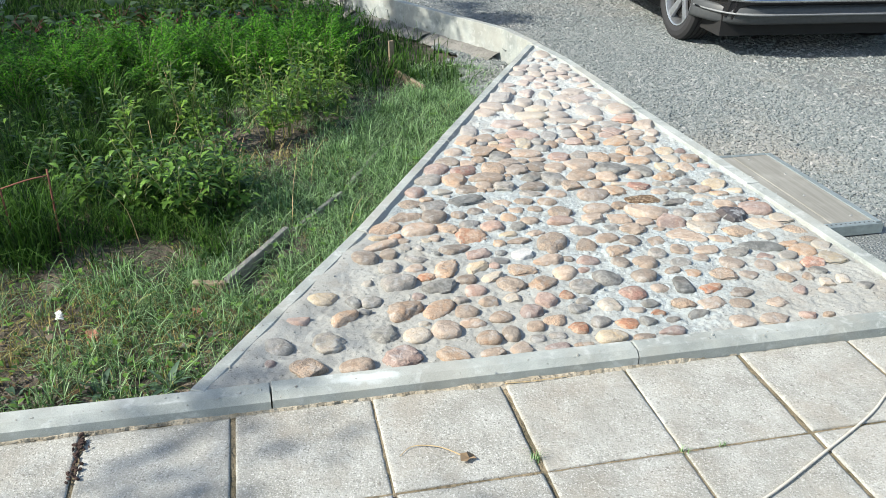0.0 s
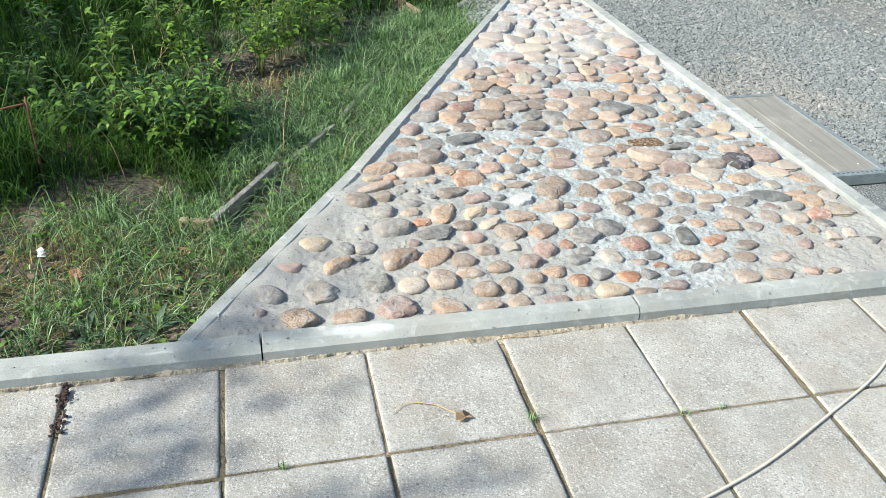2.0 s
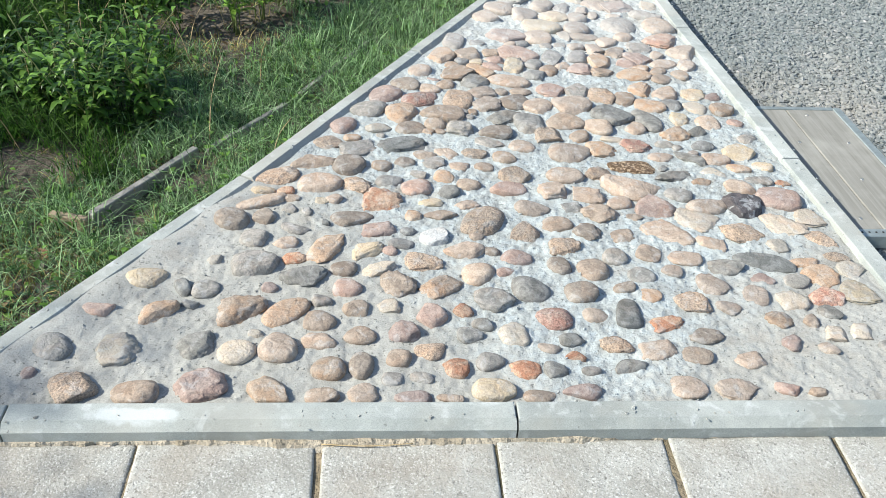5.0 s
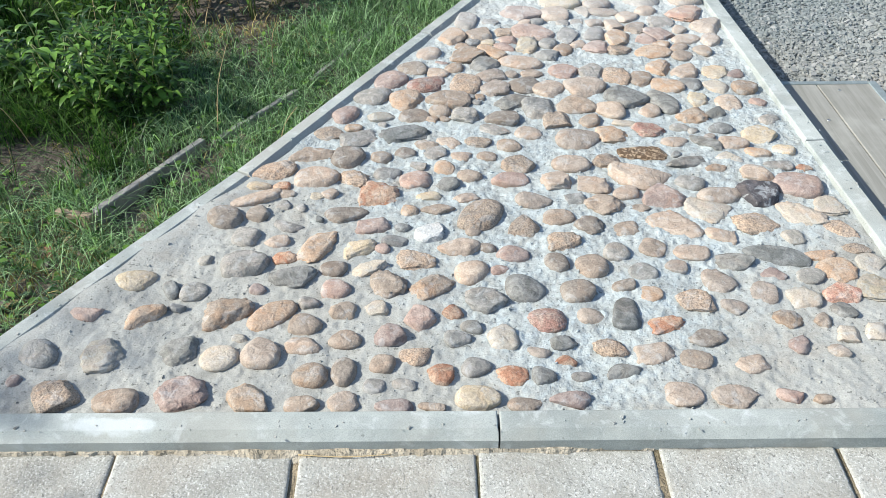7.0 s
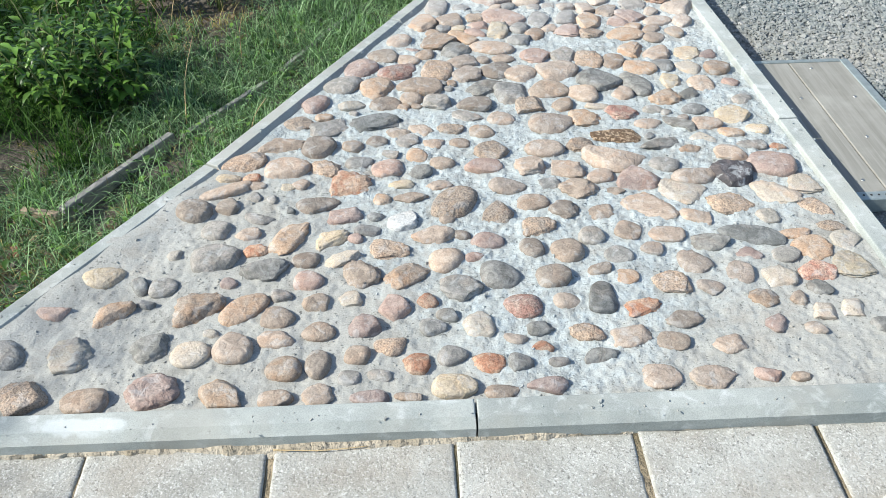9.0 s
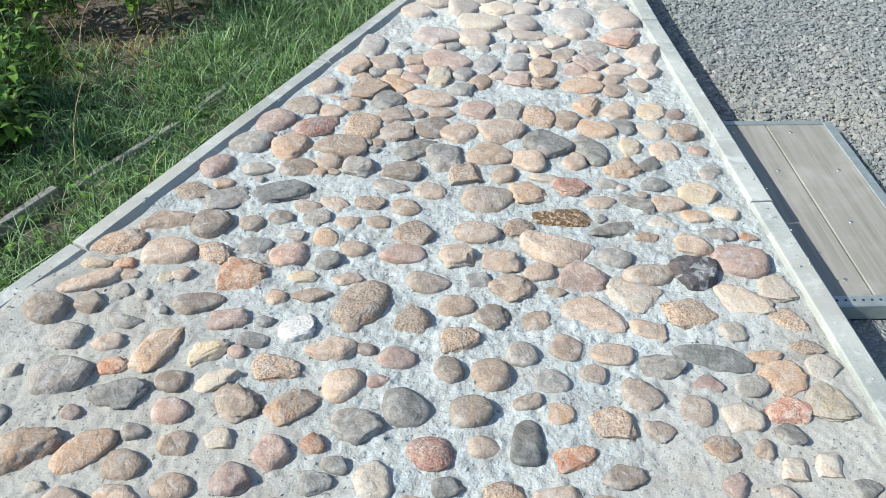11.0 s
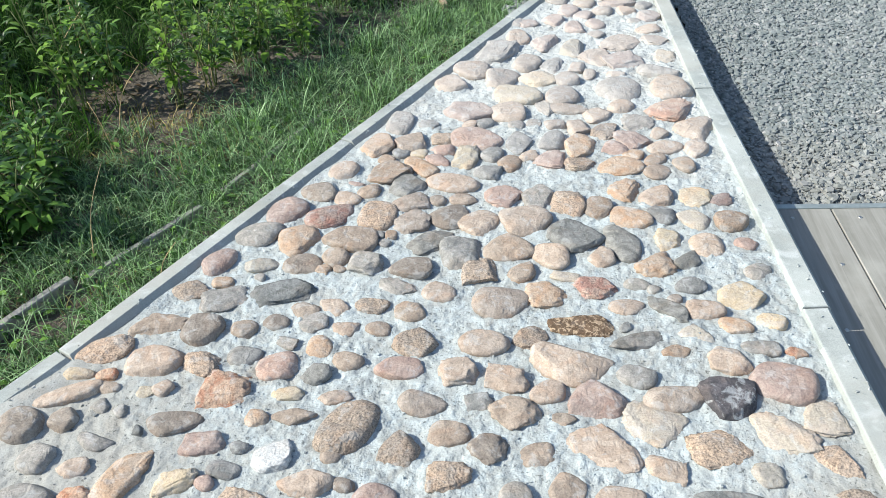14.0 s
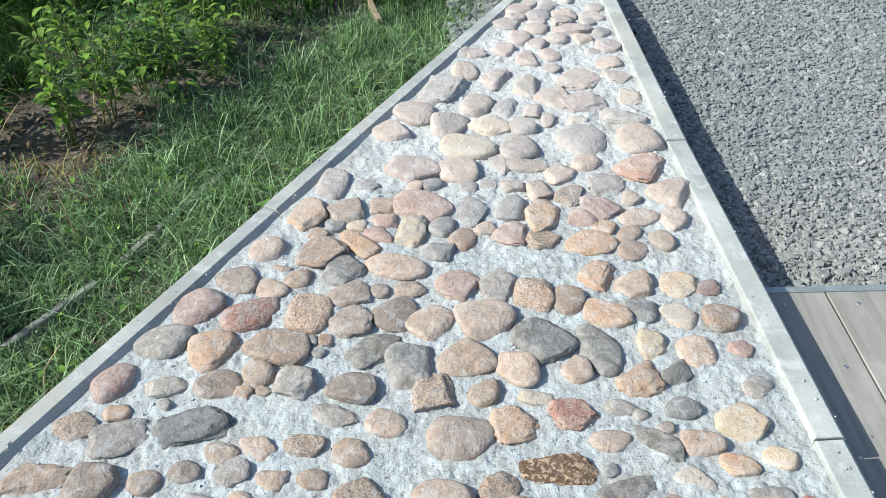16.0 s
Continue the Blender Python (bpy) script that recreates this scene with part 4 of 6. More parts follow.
# slabs
slabs = tagged(new("paving"), "weathered concrete slab paving with mossy joints", "pavement", kind="structure")
slabs.matrix_world = pose(-0.099, -0.036, 0, 0, 0, 0.85)
part("joint_bed", box(-6, 7, -6, -0.004, -0.1, -0.006), SAND, slabs, "sandy mossy joint filling")
verts, faces = [], []
for k in range(340):
    x = -1.25 + 0.0085 * k
    heap = math.exp(-((x - 0.78) / 0.30) ** 2)
    w = max(0.002, 0.009 + 0.024 * heap + 0.012 * fbm(x, 0.0, 7, 5.0) + 0.008 * fbm(x, 0.0, 42, 6.0))
    h = 0.002 + 0.006 * max(0.0, 0.4 + fbm(x, 0.0, 12, 8.0))
    verts += [(x, 0.002, h), (x, -0.5 * w, 0.8 * h), (x, -w, -0.008), (x, 0.002, -0.05)]
    if k:
        a = 4 * k - 4
        faces += [(a, a + 1, a + 5, a + 4), (a + 1, a + 2, a + 6, a + 5), (a + 2, a + 3, a + 7, a + 6)]
fillet = new("kerb_fillet", joined("kerb_fillet", verts, faces, make_ground("washed_sand", (0.26, 0.225, 0.165), (0.47, 0.42, 0.335), 14.0)))
fillet.parent = slabs
tagged(fillet, "brown sand and crumbs along the kerb foot")


def worn_slab(seed, half=0.1725, n=22):
    """A cast slab with a slightly wavy face and chipped, rounded edges."""
    verts, faces = [], []
    for j in range(n + 1):
        for i in range(n + 1):
            # rows crowd towards the edges
            u, v = (-math.cos(math.pi * k / n) for k in (i, j))
            edge = max(abs(u), abs(v))
            chip = max(0.0, fbm(u * 3 + seed, v * 3, 2.0, seed)) if edge > 0.97 else 0.0
            inset = 0.0012 + 0.010 * chip * chip if edge > 0.999 else 0.0
            x, y = (half - inset if abs(u) > 0.999 else half) * u, (half - inset if abs(v) > 0.999 else half) * v
            drop = (0.0045 + 0.006 * chip) if edge > 0.999 else (0.0012 + 0.004 * chip if edge > 0.985 else 0.0)
            verts.append((x, y, 0.0012 * fbm(x, y, 9, seed) - drop))
    for j in range(n):
        for i in range(n):
            a = j * (n + 1) + i
            faces.append((a, a + 1, a + n + 2, a + n + 1))
    rim = [i for i in range(n)] + [n + j * (n + 1) for j in range(n)] + [(n + 1) * n + n - i for i in range(n)] + [(n - j) * (n + 1) for j in range(n)]
    start = len(verts)
    for k in rim:
        verts.append((verts[k][0], verts[k][1], -0.05))
    m = len(rim)
    for k in range(m):
        faces.append((rim[k], start + k, start + (k + 1) % m, rim[(k + 1) % m]))
    return joined("slab", verts, faces, SLAB, True)


slab_meshes = [worn_slab(3.7 * k + 1) for k in range(6)]
for i in range(-5, 9):
    for j in range(8):
        ob = new("slab", random.choice(slab_meshes))
        ob.parent = slabs
        ob.matrix_basis = pose(0.176 + 0.352 * i + random.uniform(-0.003, 0.003), -0.178 - 0.352 * j + random.uniform(-0.003, 0.003), random.uniform(-0.003, 0.002), random.uniform(-0.3, 0.3), random.uniform(-0.3, 0.3), random.uniform(-0.4, 0.4) + 90 * random.randint(0, 3))

# ---- gravel chips, sandy corner, loose bits ----
CHIP = np.array([(1, 0.1, -0.5), (0.4, 0.9, -0.5), (-0.8, 0.7, -0.5), (-0.9, -0.5, -0.5), (0.3, -0.95, -0.5), (0.72, 0.05, 0.5), (0.3, 0.62, 0.5), (-0.55, 0.5, 0.5), (-0.65, -0.35, 0.5), (0.22, -0.68, 0.5)])
CHIP_FACES = np.array([(5, 6, 9), (6, 7, 9), (7, 8, 9)] + [t for k in range(5) for t in ((k, (k + 1) % 5, 5 + (k + 1) % 5), (k, 5 + (k + 1) % 5, 5 + k))])


def chips(name, places, sizes, material, seed, flat=0.42):
    """Many broken chips, each an uneven five-sided lump with a flat top, in one mesh."""
    rng = np.random.default_rng(seed)
    n, k = len(places), len(CHIP)
    base = CHIP[None] * (1 + rng.uniform(-0.3, 0.3, (n, k, 1))) + rng.uniform(-0.16, 0.16, (n, k, 3)) * np.array([1, 1, 0.6])
    stretch = np.stack([rng.uniform(0.9, 1.4, n), rng.uniform(0.65, 1.0, n), rng.uniform(flat * 1.5, flat * 2.4, n)], 1)
    base = base * stretch[:, None] * np.asarray(sizes)[:, None, None]
    a, t = rng.uniform(0, 2 * np.pi, n), rng.normal(0, 0.30, n)
    ct, st = np.cos(t)[:, None], np.sin(t)[:, None]
    x, y, z = base[..., 0], base[..., 1] * ct - base[..., 2] * st, base[..., 1] * st + base[..., 2] * ct
    ca, sa = np.cos(a)[:, None], np.sin(a)[:, None]
    pts = np.stack([x * ca - y * sa, x * sa + y * ca, z], -1) + np.asarray(places)[:, None]
    faces = (CHIP_FACES[None] + k * np.arange(n)[:, None, None]).reshape(-1, 3)
    me = bpy.data.meshes.new(name)
    me.vertices.add(k * n)
    me.vertices.foreach_set("co", pts.reshape(-1))
    me.loops.add(3 * len(faces))
    me.loops.foreach_set("vertex_index", faces.reshape(-1))
    me.polygons.add(len(faces))
    me.polygons.foreach_set("loop_start", np.arange(0, 3 * len(faces), 3))
    me.update(calc_edges=True)
    me.validate()
    me.polygons.foreach_set("use_smooth", [False] * len(me.polygons))
    me.materials.append(material)
    return me


rng = np.random.default_rng(3)


def strewn(n, x0, x1, y0, y1, z, keep, lift=0.004):
    x, y = rng.uniform(x0, x1, n), rng.uniform(y0, y1, n)
    ok = np.array([keep(a, b) for a, b in zip(x, y)])
    return np.stack([x[ok], y[ok], z + rng.uniform(-lift, lift, ok.sum())], 1)


def yard_x(y):
    for a, b in zip(YARD, YARD[1:]):
        if y <= b.y or b is YARD[-1]:
            return a.x + (b.x - a.x) * (y - a.y) / (b.y - a.y)


def lid_here(x, y):
    return 2.0 < x < 2.40 and -0.5 < y < 1.53


near_chips = strewn(62000, 1.99, 3.3, 0.9, 4.4, GRAVEL_Z, lambda x, y: x > yard_x(y) + 0.03 and not lid_here(x, y))
far_chips = strewn(68000, 0.9, 6.2, 0.6, 7.6, GRAVEL_Z - 0.002, lambda x, y: x > yard_x(min(y, 6.2)) + 0.04 and not (x < 3.3 and y < 4.4))
tagged(new("gravel_near", chips("gravel_near", near_chips, rng.gamma(9, 0.0076 / 9, len(near_chips)).clip(0.004, 0.016), GRAVEL, 1, 0.34)), "loose grey crushed stone chips over the yard", "gravel", kind="stuff")
tagged(new("gravel_far", chips("gravel_far", far_chips, rng.gamma(9, 0.0105 / 9, len(far_chips)).clip(0.005, 0.017), GRAVEL, 2, 0.32)), "loose grey crushed stone chips farther out", "gravel", kind="stuff")
pocket = strewn(12000, 0.85, 1.8, 2.9, 5.2, -0.160, lambda x, y: left_x(min(y, 3.44)) - 0.34 - 0.12 * (y - 3.4) + 0.05 * math.sin(5 * y) + 0.15 * fbm(x, y, 6, 2.0) < x < min(left_x(min(y, 3.44)), yard_x(y) - 0.06) and y > 2.95 + 0.2 * math.sin(7 * x))
tagged(new("gravel_pocket", chips("gravel_pocket", pocket, rng.gamma(9, 0.0115 / 9, len(pocket)), GRAVEL, 4)), "grey gravel pocket between garden grass and kerb", "gravel", kind="stuff")
pocket_bed = sheet("gravel_pocket_bed", spaced(0.8, 1.85, 0.015), spaced(2.9, 5.2, 0.015), lambda x, y: -0.172 + 0.01 * fbm(x, y, 4, 2.0), BED,
                   keep=lambda x, y: left_x(min(y, 3.44)) - 0.34 - 0.12 * (y - 3.4) + 0.05 * math.sin(5 * y) + 0.12 * fbm(x, y, 6, 2.0) < x < min(left_x(min(y, 3.44)) + 0.03, yard_x(y)) and y > 2.95 + 0.15 * math.sin(6 * x))
tagged(new("gravel_pocket_bed", pocket_bed), "grey gravel bed beside the kerb apex", "gravel", kind="structure")
clods = strewn(1500, -1.3, 0.1, 0.03, 0.8, GARDEN_Z + 0.012, lambda x, y: x < left_x(y) - 0.03 and random.random() < max(0.06, 1.1 - 2.0 * y))
RUBBLE = make_stone("rubble", (0.20, 0.16, 0.12), (0.30, 0.26, 0.22), 0.4, 0.1)
tagged(new("soil_rubble", chips("soil_rubble", clods, rng.gamma(4, 0.007 / 4, len(clods)).clip(0.003, 0.02), RUBBLE, 6)), "small stones and clods on the garden soil", "rubble", kind="stuff")

# crumbs of dried mortar and grit on the kerbs and over the cobbles' bed
crumb_spots = []
for a, b, wide in [(p, q, 0.06) for p, q in zip(LEFT, LEFT[1:])] + [(Vector((-0.6, -0.012)), Vector((2.0, 0.015)), 0.05)] + [(p, q, 0.05) for p, q in zip(YARD[:3], YARD[1:4])]:
    d = (b - a).normalized()
    inward = Vector((d.y, -d.x)) * (0.031 if wide > 0.055 else 0.0)
    for k in range(int(45 * (b - a).length)):
        p = a.lerp(b, rng.uniform()) + inward + Vector((d.y, -d.x)) * rng.normal(0.006, wide * 0.22)
        crumb_spots.append((p.x, p.y, KZ + 0.001))
tagged(new("kerb_crumbs", chips("kerb_crumbs", np.array(crumb_spots), rng.gamma(2.0, 0.0008, len(crumb_spots)).clip(0.0008, 0.0045), MORTAR, 15, 0.5)), "dried mortar crumbs scattered on the kerb tops", "crumbs", kind="stuff")
grit = []
for k in range(4200):
    x, y = rng.uniform(-0.1, 1.95), rng.uniform(0.05, 3.2)
    if left_x(y) + 0.08 < x < right_in(y):
        j, i = int(round((y - MY[0]) / (MY[1] - MY[0]))), int(round((x - MX[0]) / (MX[1] - MX[0])))
        grit.append((x, y, float(MZ[j, i]) + 0.0008))
tagged(new("mortar_grit", chips("mortar_grit", np.array(grit), rng.gamma(2.2, 0.0008, len(grit)).clip(0.0008, 0.0045), MORTAR, 16, 0.55)), "loose grit and crumbs between the cobbles", "grit", kind="stuff")

# ---- wooden lid with metal edging, beside the yard kerb ----
BOARD = make_wood("weathered_board", (0.19, 0.185, 0.16), (0.29, 0.285, 0.255))
STEEL = make_plain("galvanised_steel", (0.36, 0.41, 0.40), 0.5, 0.6)
SCREW = make_plain("screw_head", (0.45, 0.45, 0.43), 0.4, 0.9)
HOLE = make_plain("dark_hole", (0.03, 0.03, 0.03), 0.9)
TOP = -0.038


def lid(y0, y1, top, label, planks, steel=True):
    root = tagged(new("board_cover"), label, "wooden cover")
    root.matrix_world = pose(2.05, y0, top, 0, 0, 1.2)
    long = y1 - y0
    for x0, x1 in planks:
        part("plank", box(x0, x1 - 0.004, 0.012, long - 0.012, -0.032, 0.0, 0.002, 1), BOARD, root)
        for s in (0.1, 0.38, 0.68, 0.93):
            bm = bmesh.new()
            bmesh.ops.create_cone(bm, cap_ends=True, segments=10, radius1=0.0055, radius2=0.0045, depth=0.002)
            bmesh.ops.translate(bm, vec=((x0 + x1) / 2 + (0.03 if s in (0.1, 0.68) else -0.035), long * s, 0.001), verts=bm.verts)
            part("screw", bm, SCREW, root)
    x1 = planks[-1][1]
    if steel:
        for nm, b in (("edge_strip", (x1 - 0.012, x1 + 0.016, 0, long, -0.036, 0.004)), ("end_strip", (planks[0][0], x1 - 0.013, long - 0.013, long + 0.006, -0.036, 0.003)), ("angle_iron", (planks[0][0], x1 - 0.013, -0.012, 0.02, 0.0005, 0.0035)), ("angle_iron", (planks[0][0], x1 + 0.016, -0.016, -0.0125, -0.04, 0.0035))):
            part(nm, box(*b, 0.001, 1), STEEL, root, "galvanised steel edging")
        for i in range(16):
            bm = bmesh.new()
            bmesh.ops.create_cone(bm, cap_ends=True, segments=8, radius1=0.0034, radius2=0.0034, depth=0.001)
            bmesh.ops.translate(bm, vec=(planks[0][0] + 0.015 + i * 0.021, 0.004, 0.0041), verts=bm.verts)
            part("hole", bm, HOLE, root)
    return root


lid(0.752, 1.522, TOP, "weathered two-plank wooden cover edged with galvanised steel", [(-0.03, 0.128), (0.128, 0.318)])
lid(-0.05, 0.715, -0.088, "lower grey wooden board in the kerb's shade", [(-0.03, 0.15), (0.15, 0.36)], False)

# ---- on the slabs: cord, dead leaf, straws, tufts ----
CORD = make_plain("pale_cord", (0.56, 0.52, 0.44), 0.7)
STRAW = make_plain("dry_straw", (0.46, 0.34, 0.18), 0.8)
DEADLEAF = make_plain("dead_leaf", (0.24, 0.17, 0.10), 0.85)
DEBRIS = make_plain("dark_debris", (0.045, 0.025, 0.02), 0.9)


def tube(points, r0, r1=None, sides=8, seg=6):
    """A round tube along a smooth line through the points."""
    r1 = r0 if r1 is None else r1
    pts = [Vector(p) for p in points]
    fine = []
    for i in range(len(pts) - 1):
        a, b, c, d = pts[max(i - 1, 0)], pts[i], pts[i + 1], pts[min(i + 2, len(pts) - 1)]
        for k in range(seg):
            t = k / seg
            fine.append(0.5 * ((2 * b) + (c - a) * t + (2 * a - 5 * b + 4 * c - d) * t * t + (3 * b - a - 3 * c + d) * t ** 3))
    fine.append(pts[-1])
    bm = bmesh.new()
    rings = []
    for i, p in enumerate(fine):
        d = (fine[min(i + 1, len(fine) - 1)] - fine[max(i - 1, 0)]).normalized()
        s = d.cross(Vector((0, 0, 1)) if abs(d.z) < 0.9 else Vector((1, 0, 0))).normalized()
        u = s.cross(d)
        r = r0 + (r1 - r0) * i / (len(fine) - 1)
        rings.append([bm.verts.new(p + s * r * math.cos(2 * math.pi * k / sides) + u * r * math.sin(2 * math.pi * k / sides)) for k in range(sides)])
    for a, b in zip(rings, rings[1:]):
        for k in range(sides):
            bm.faces.new((a[k], a[(k + 1) % sides], b[(k + 1) % sides], b[k]))
    bm.faces.new(rings[0][::-1])
    bm.faces.new(rings[-1])
    return bm


tagged(new("cord", mesh_of("cord", tube([(0.58, -0.75, 0.004), (0.768, -0.665, 0.004), (0.96, -0.60, 0.004), (1.10, -0.545, 0.004), (1.30, -0.445, 0.004), (1.491, -0.346, 0.004), (1.597, -0.275, 0.004), (1.75, -0.17, 0.004)], 0.0034), CORD, True)),
       "pale thin cord lying across the paving slabs", "cord")
bm = bmesh.new()
outline = [(0, 0), (0.010, 0.016), (0.024, 0.009), (0.034, 0.017), (0.047, 0.004), (0.036, -0.004), (0.038, -0.014), (0.020, -0.007), (0.010, -0.011)]
vs = [bm.verts.new((x, y, 0.006 + 0.010 * math.sin(90 * x) * (1 if y > 0 else 0.3))) for x, y in outline]
mid = bm.verts.new((0.026, 0.0, 0.003))
for a, b in zip(vs, vs[1:] + vs[:1]):
    bm.faces.new((a, b, mid))
dead = tagged(new("dead_leaf", mesh_of("dead_leaf", bm, DEADLEAF)), "curled brown dead leaf on a paving slab", "leaf")
dead.matrix_world = pose(0.425, -0.318, 0.001, 0, 0, 25)
tagged(new("dry_stalk", mesh_of("dry_stalk", tube([(0.435, -0.300, 0.006), (0.39, -0.262, 0.007), (0.345, -0.244, 0.005), (0.315, -0.246, 0.004), (0.29, -0.268, 0.002)], 0.0016, 0.0008, 5), STRAW, True)), "bent dry stalk on a paving slab", "stalk")
tagged(new("dry_straw", mesh_of("dry_straw", tube([(0.61, -0.042, 0.004), (0.70, -0.048, 0.006), (0.79, -0.040, 0.004)], 0.0012, 0.0008, 5), STRAW, True)), "thin dry straw along the kerb foot", "straw")


def clump(name, x, y, n, size, material, label, category, seed):
    r = random.Random(seed)
    pts = np.array([(x + r.gauss(0, size * 0.6), y + r.gauss(0, size * 1.6), 0.002 + abs(r.gauss(0, 0.004))) for _ in range(n)])
    return tagged(new(name, chips(name, pts, np.array([r.uniform(0.003, 0.007) for _ in range(n)]), material, seed)), label, category)


clump("debris_clump", -0.452, -0.10, 26, 0.012, DEBRIS, "dark plant debris caught in a slab joint", "debris", 11)
clump("debris_clump", -0.450, -0.19, 16, 0.012, DEBRIS, "small dark debris in a slab joint", "debris", 12)

# ---- garden ----
GRASS = make_leaf("grass_blades", (0.062, 0.118, 0.052), (0.32, 0.475, 0.25), 0.42, 0.32)
# long dark green grass, its colour darkened further for the shade over the garden
GRASS_SHADED = make_leaf("shaded_grass_blades", (0.014, 0.042, 0.008), (0.075, 0.165, 0.026), 0.7, 0.2)
GRASS_DRY = make_leaf("dry_grass_blades", (0.17, 0.14, 0.05), (0.40, 0.33, 0.14), 0.7, 0.25)
LEAF = make_leaf("plant_leaves", (0.03, 0.075, 0.015), (0.15, 0.275, 0.055), 0.33, 0.3)
LEAF_YELLOW = make_leaf("pale_leaves", (0.05, 0.105, 0.014), (0.20, 0.34, 0.055), 0.45, 0.28)
FERN = make_leaf("feathery_leaves", (0.02, 0.085, 0.006), (0.10, 0.30, 0.02), 0.7, 0.3)
BEET_LEAF = make_leaf("beet_leaves", (0.028, 0.062, 0.02), (0.15, 0.225, 0.11), 0.55, 0.25)
RED_STEM = make_plain("red_stems", (0.16, 0.025, 0.03), 0.5)
STEM = make_plain("green_stems", (0.12, 0.15, 0.045), 0.6)
PETAL = make_plain("white_petals", (0.80, 0.80, 0.76), 0.6)
OLDWOOD = make_wood("old_garden_board", (0.17, 0.165, 0.15), (0.30, 0.29, 0.265))
NEWWOOD = make_wood("raw_stake_wood", (0.20, 0.15, 0.10), (0.32, 0.25, 0.17))
plants_rng = random.Random(21)


def soil_z(x, y):
    return GARDEN_Z + 0.02 * fbm(x, y, 2.0, 1.0) + 0.015 * fbm(x, y, 9, 2.0)


def blades(name, places, heights, widths, lean, material, seed):
    """Grass: each blade a bent, tapering strip."""
    r = np.random.default_rng(seed)
    n = len(places)
    a = r.uniform(0, 2 * np.pi, n)
    out = np.stack([np.cos(a), np.sin(a), 0 * a], 1)
    b = a + np.pi / 2 + r.normal(0, 0.5, n)
    side = np.stack([np.cos(b), np.sin(b), 0 * b], 1) * (np.asarray(widths) / 2)[:, None]
    h, l = np.asarray(heights)[:, None], (np.asarray(lean) * np.abs(r.normal(0.5, 0.4, n)))[:, None] * np.asarray(heights)[:, None]
    up = np.array([[0, 0, 1.0]])
    p = np.asarray(places)
    m1 = p + out * l * 0.25 + up * h * 0.5
    m2 = p + out * l * 0.70 + up * h * 0.85
    tip = p + out * l * 1.35 + up * h * np.clip(1.05 - 0.35 * l / np.maximum(h, 1e-4), 0.35, 1.1)
    pts = np.stack([p - side, p + side, m1 - side * 0.9, m1 + side * 0.9, m2 - side * 0.6, m2 + side * 0.6, tip], 1)
    quads = np.array([(0, 1, 3, 2), (2, 3, 5, 4)])
    k = 7 * np.arange(n)[:, None, None]
    faces = (quads[None] + k).reshape(-1, 4).tolist() + (np.array([[4, 5, 6]])[None] + k).reshape(-1, 3).tolist()
    return joined(name, pts.reshape(-1, 3), faces, material)


def bare(x, y):
    """Where the soil lies open between the plants: 0 open, 1 grown over."""
    v = 1.0
    for cx, cy, rx, ry in ((-0.05, 2.45, 0.42, 0.30), (-0.50, 1.28, 0.22, 0.10), (-0.45, 0.20, 0.35, 0.10), (0.80, 3.42, 0.12, 0.22), (-0.35, 1.18, 0.12, 0.07)):
        v = min(v, max(0.06, ((x - cx) / rx) ** 2 + ((y - cy) / ry) ** 2 - 0.35))
    return min(v, 1.0)


def grass_field(n, x0, x1, y0, y1, seed, density, tuft_of=9, tight=0.013):
    """Places of blades, which grow in small tufts."""
    r = np.random.default_rng(seed)
    k = n // tuft_of
    cx, cy, cu = r.uniform(x0, x1, k), r.uniform(y0, y1, k), r.uniform(0, 1, k)
    ok = np.array([cx[i] < left_x(min(cy[i], 3.44)) - 0.012 and cu[i] < density(cx[i], cy[i]) for i in range(k)])
    x = np.repeat(cx[ok], tuft_of) + r.normal(0, tight, ok.sum() * tuft_of)
    y = np.repeat(cy[ok], tuft_of) + r.normal(0, tight, ok.sum() * tuft_of)
    return np.array([(a, b, soil_z(a, b)) for a, b in zip(x, y) if a < left_x(min(b, 3.44)) - 0.010 and b > y0 - 0.02])


def lawn(x, y):
    off = left_x(min(y, 3.44)) - x
    patch = 0.50 + 0.55 * fbm(x, y, 3.0, 17.0) + 0.5 * fbm(x, y, 11.0, 19.0)
    for bx0, by0, bx1, by1, open_strip in ((-0.15, 0.935, 0.085, 1.335, 0.13), (0.115, 1.355, 0.345, 1.705, 0.03), (0.385, 1.80, 0.635, 2.32, -0.01)):
        t = ((x - bx0) * (bx1 - bx0) + (y - by0) * (by1 - by0)) / ((bx1 - bx0) ** 2 + (by1 - by0) ** 2)
        if -0.05 < t < 1.05:
            d = ((x - bx0) * (by1 - by0) - (y - by0) * (bx1 - bx0)) / math.hypot(bx1 - bx0, by1 - by0)
            if -0.02 < d < open_strip:
                return 0.10
    if 3.0 < y and off < 0.26:
        return 0.10
    if y < 0.95 and off > 0.12:
        patch -= 0.5 * min(1.0, (0.95 - y) / 0.3)
    corner = min(1.0, 0.5 + max(0.0, (y - 0.25) / 0.35)) if x < 0.15 else 1.0
    return corner * bare(x, y) * max(0.0, min(1.0, patch + (0.35 if off < 0.75 else -0.12)))


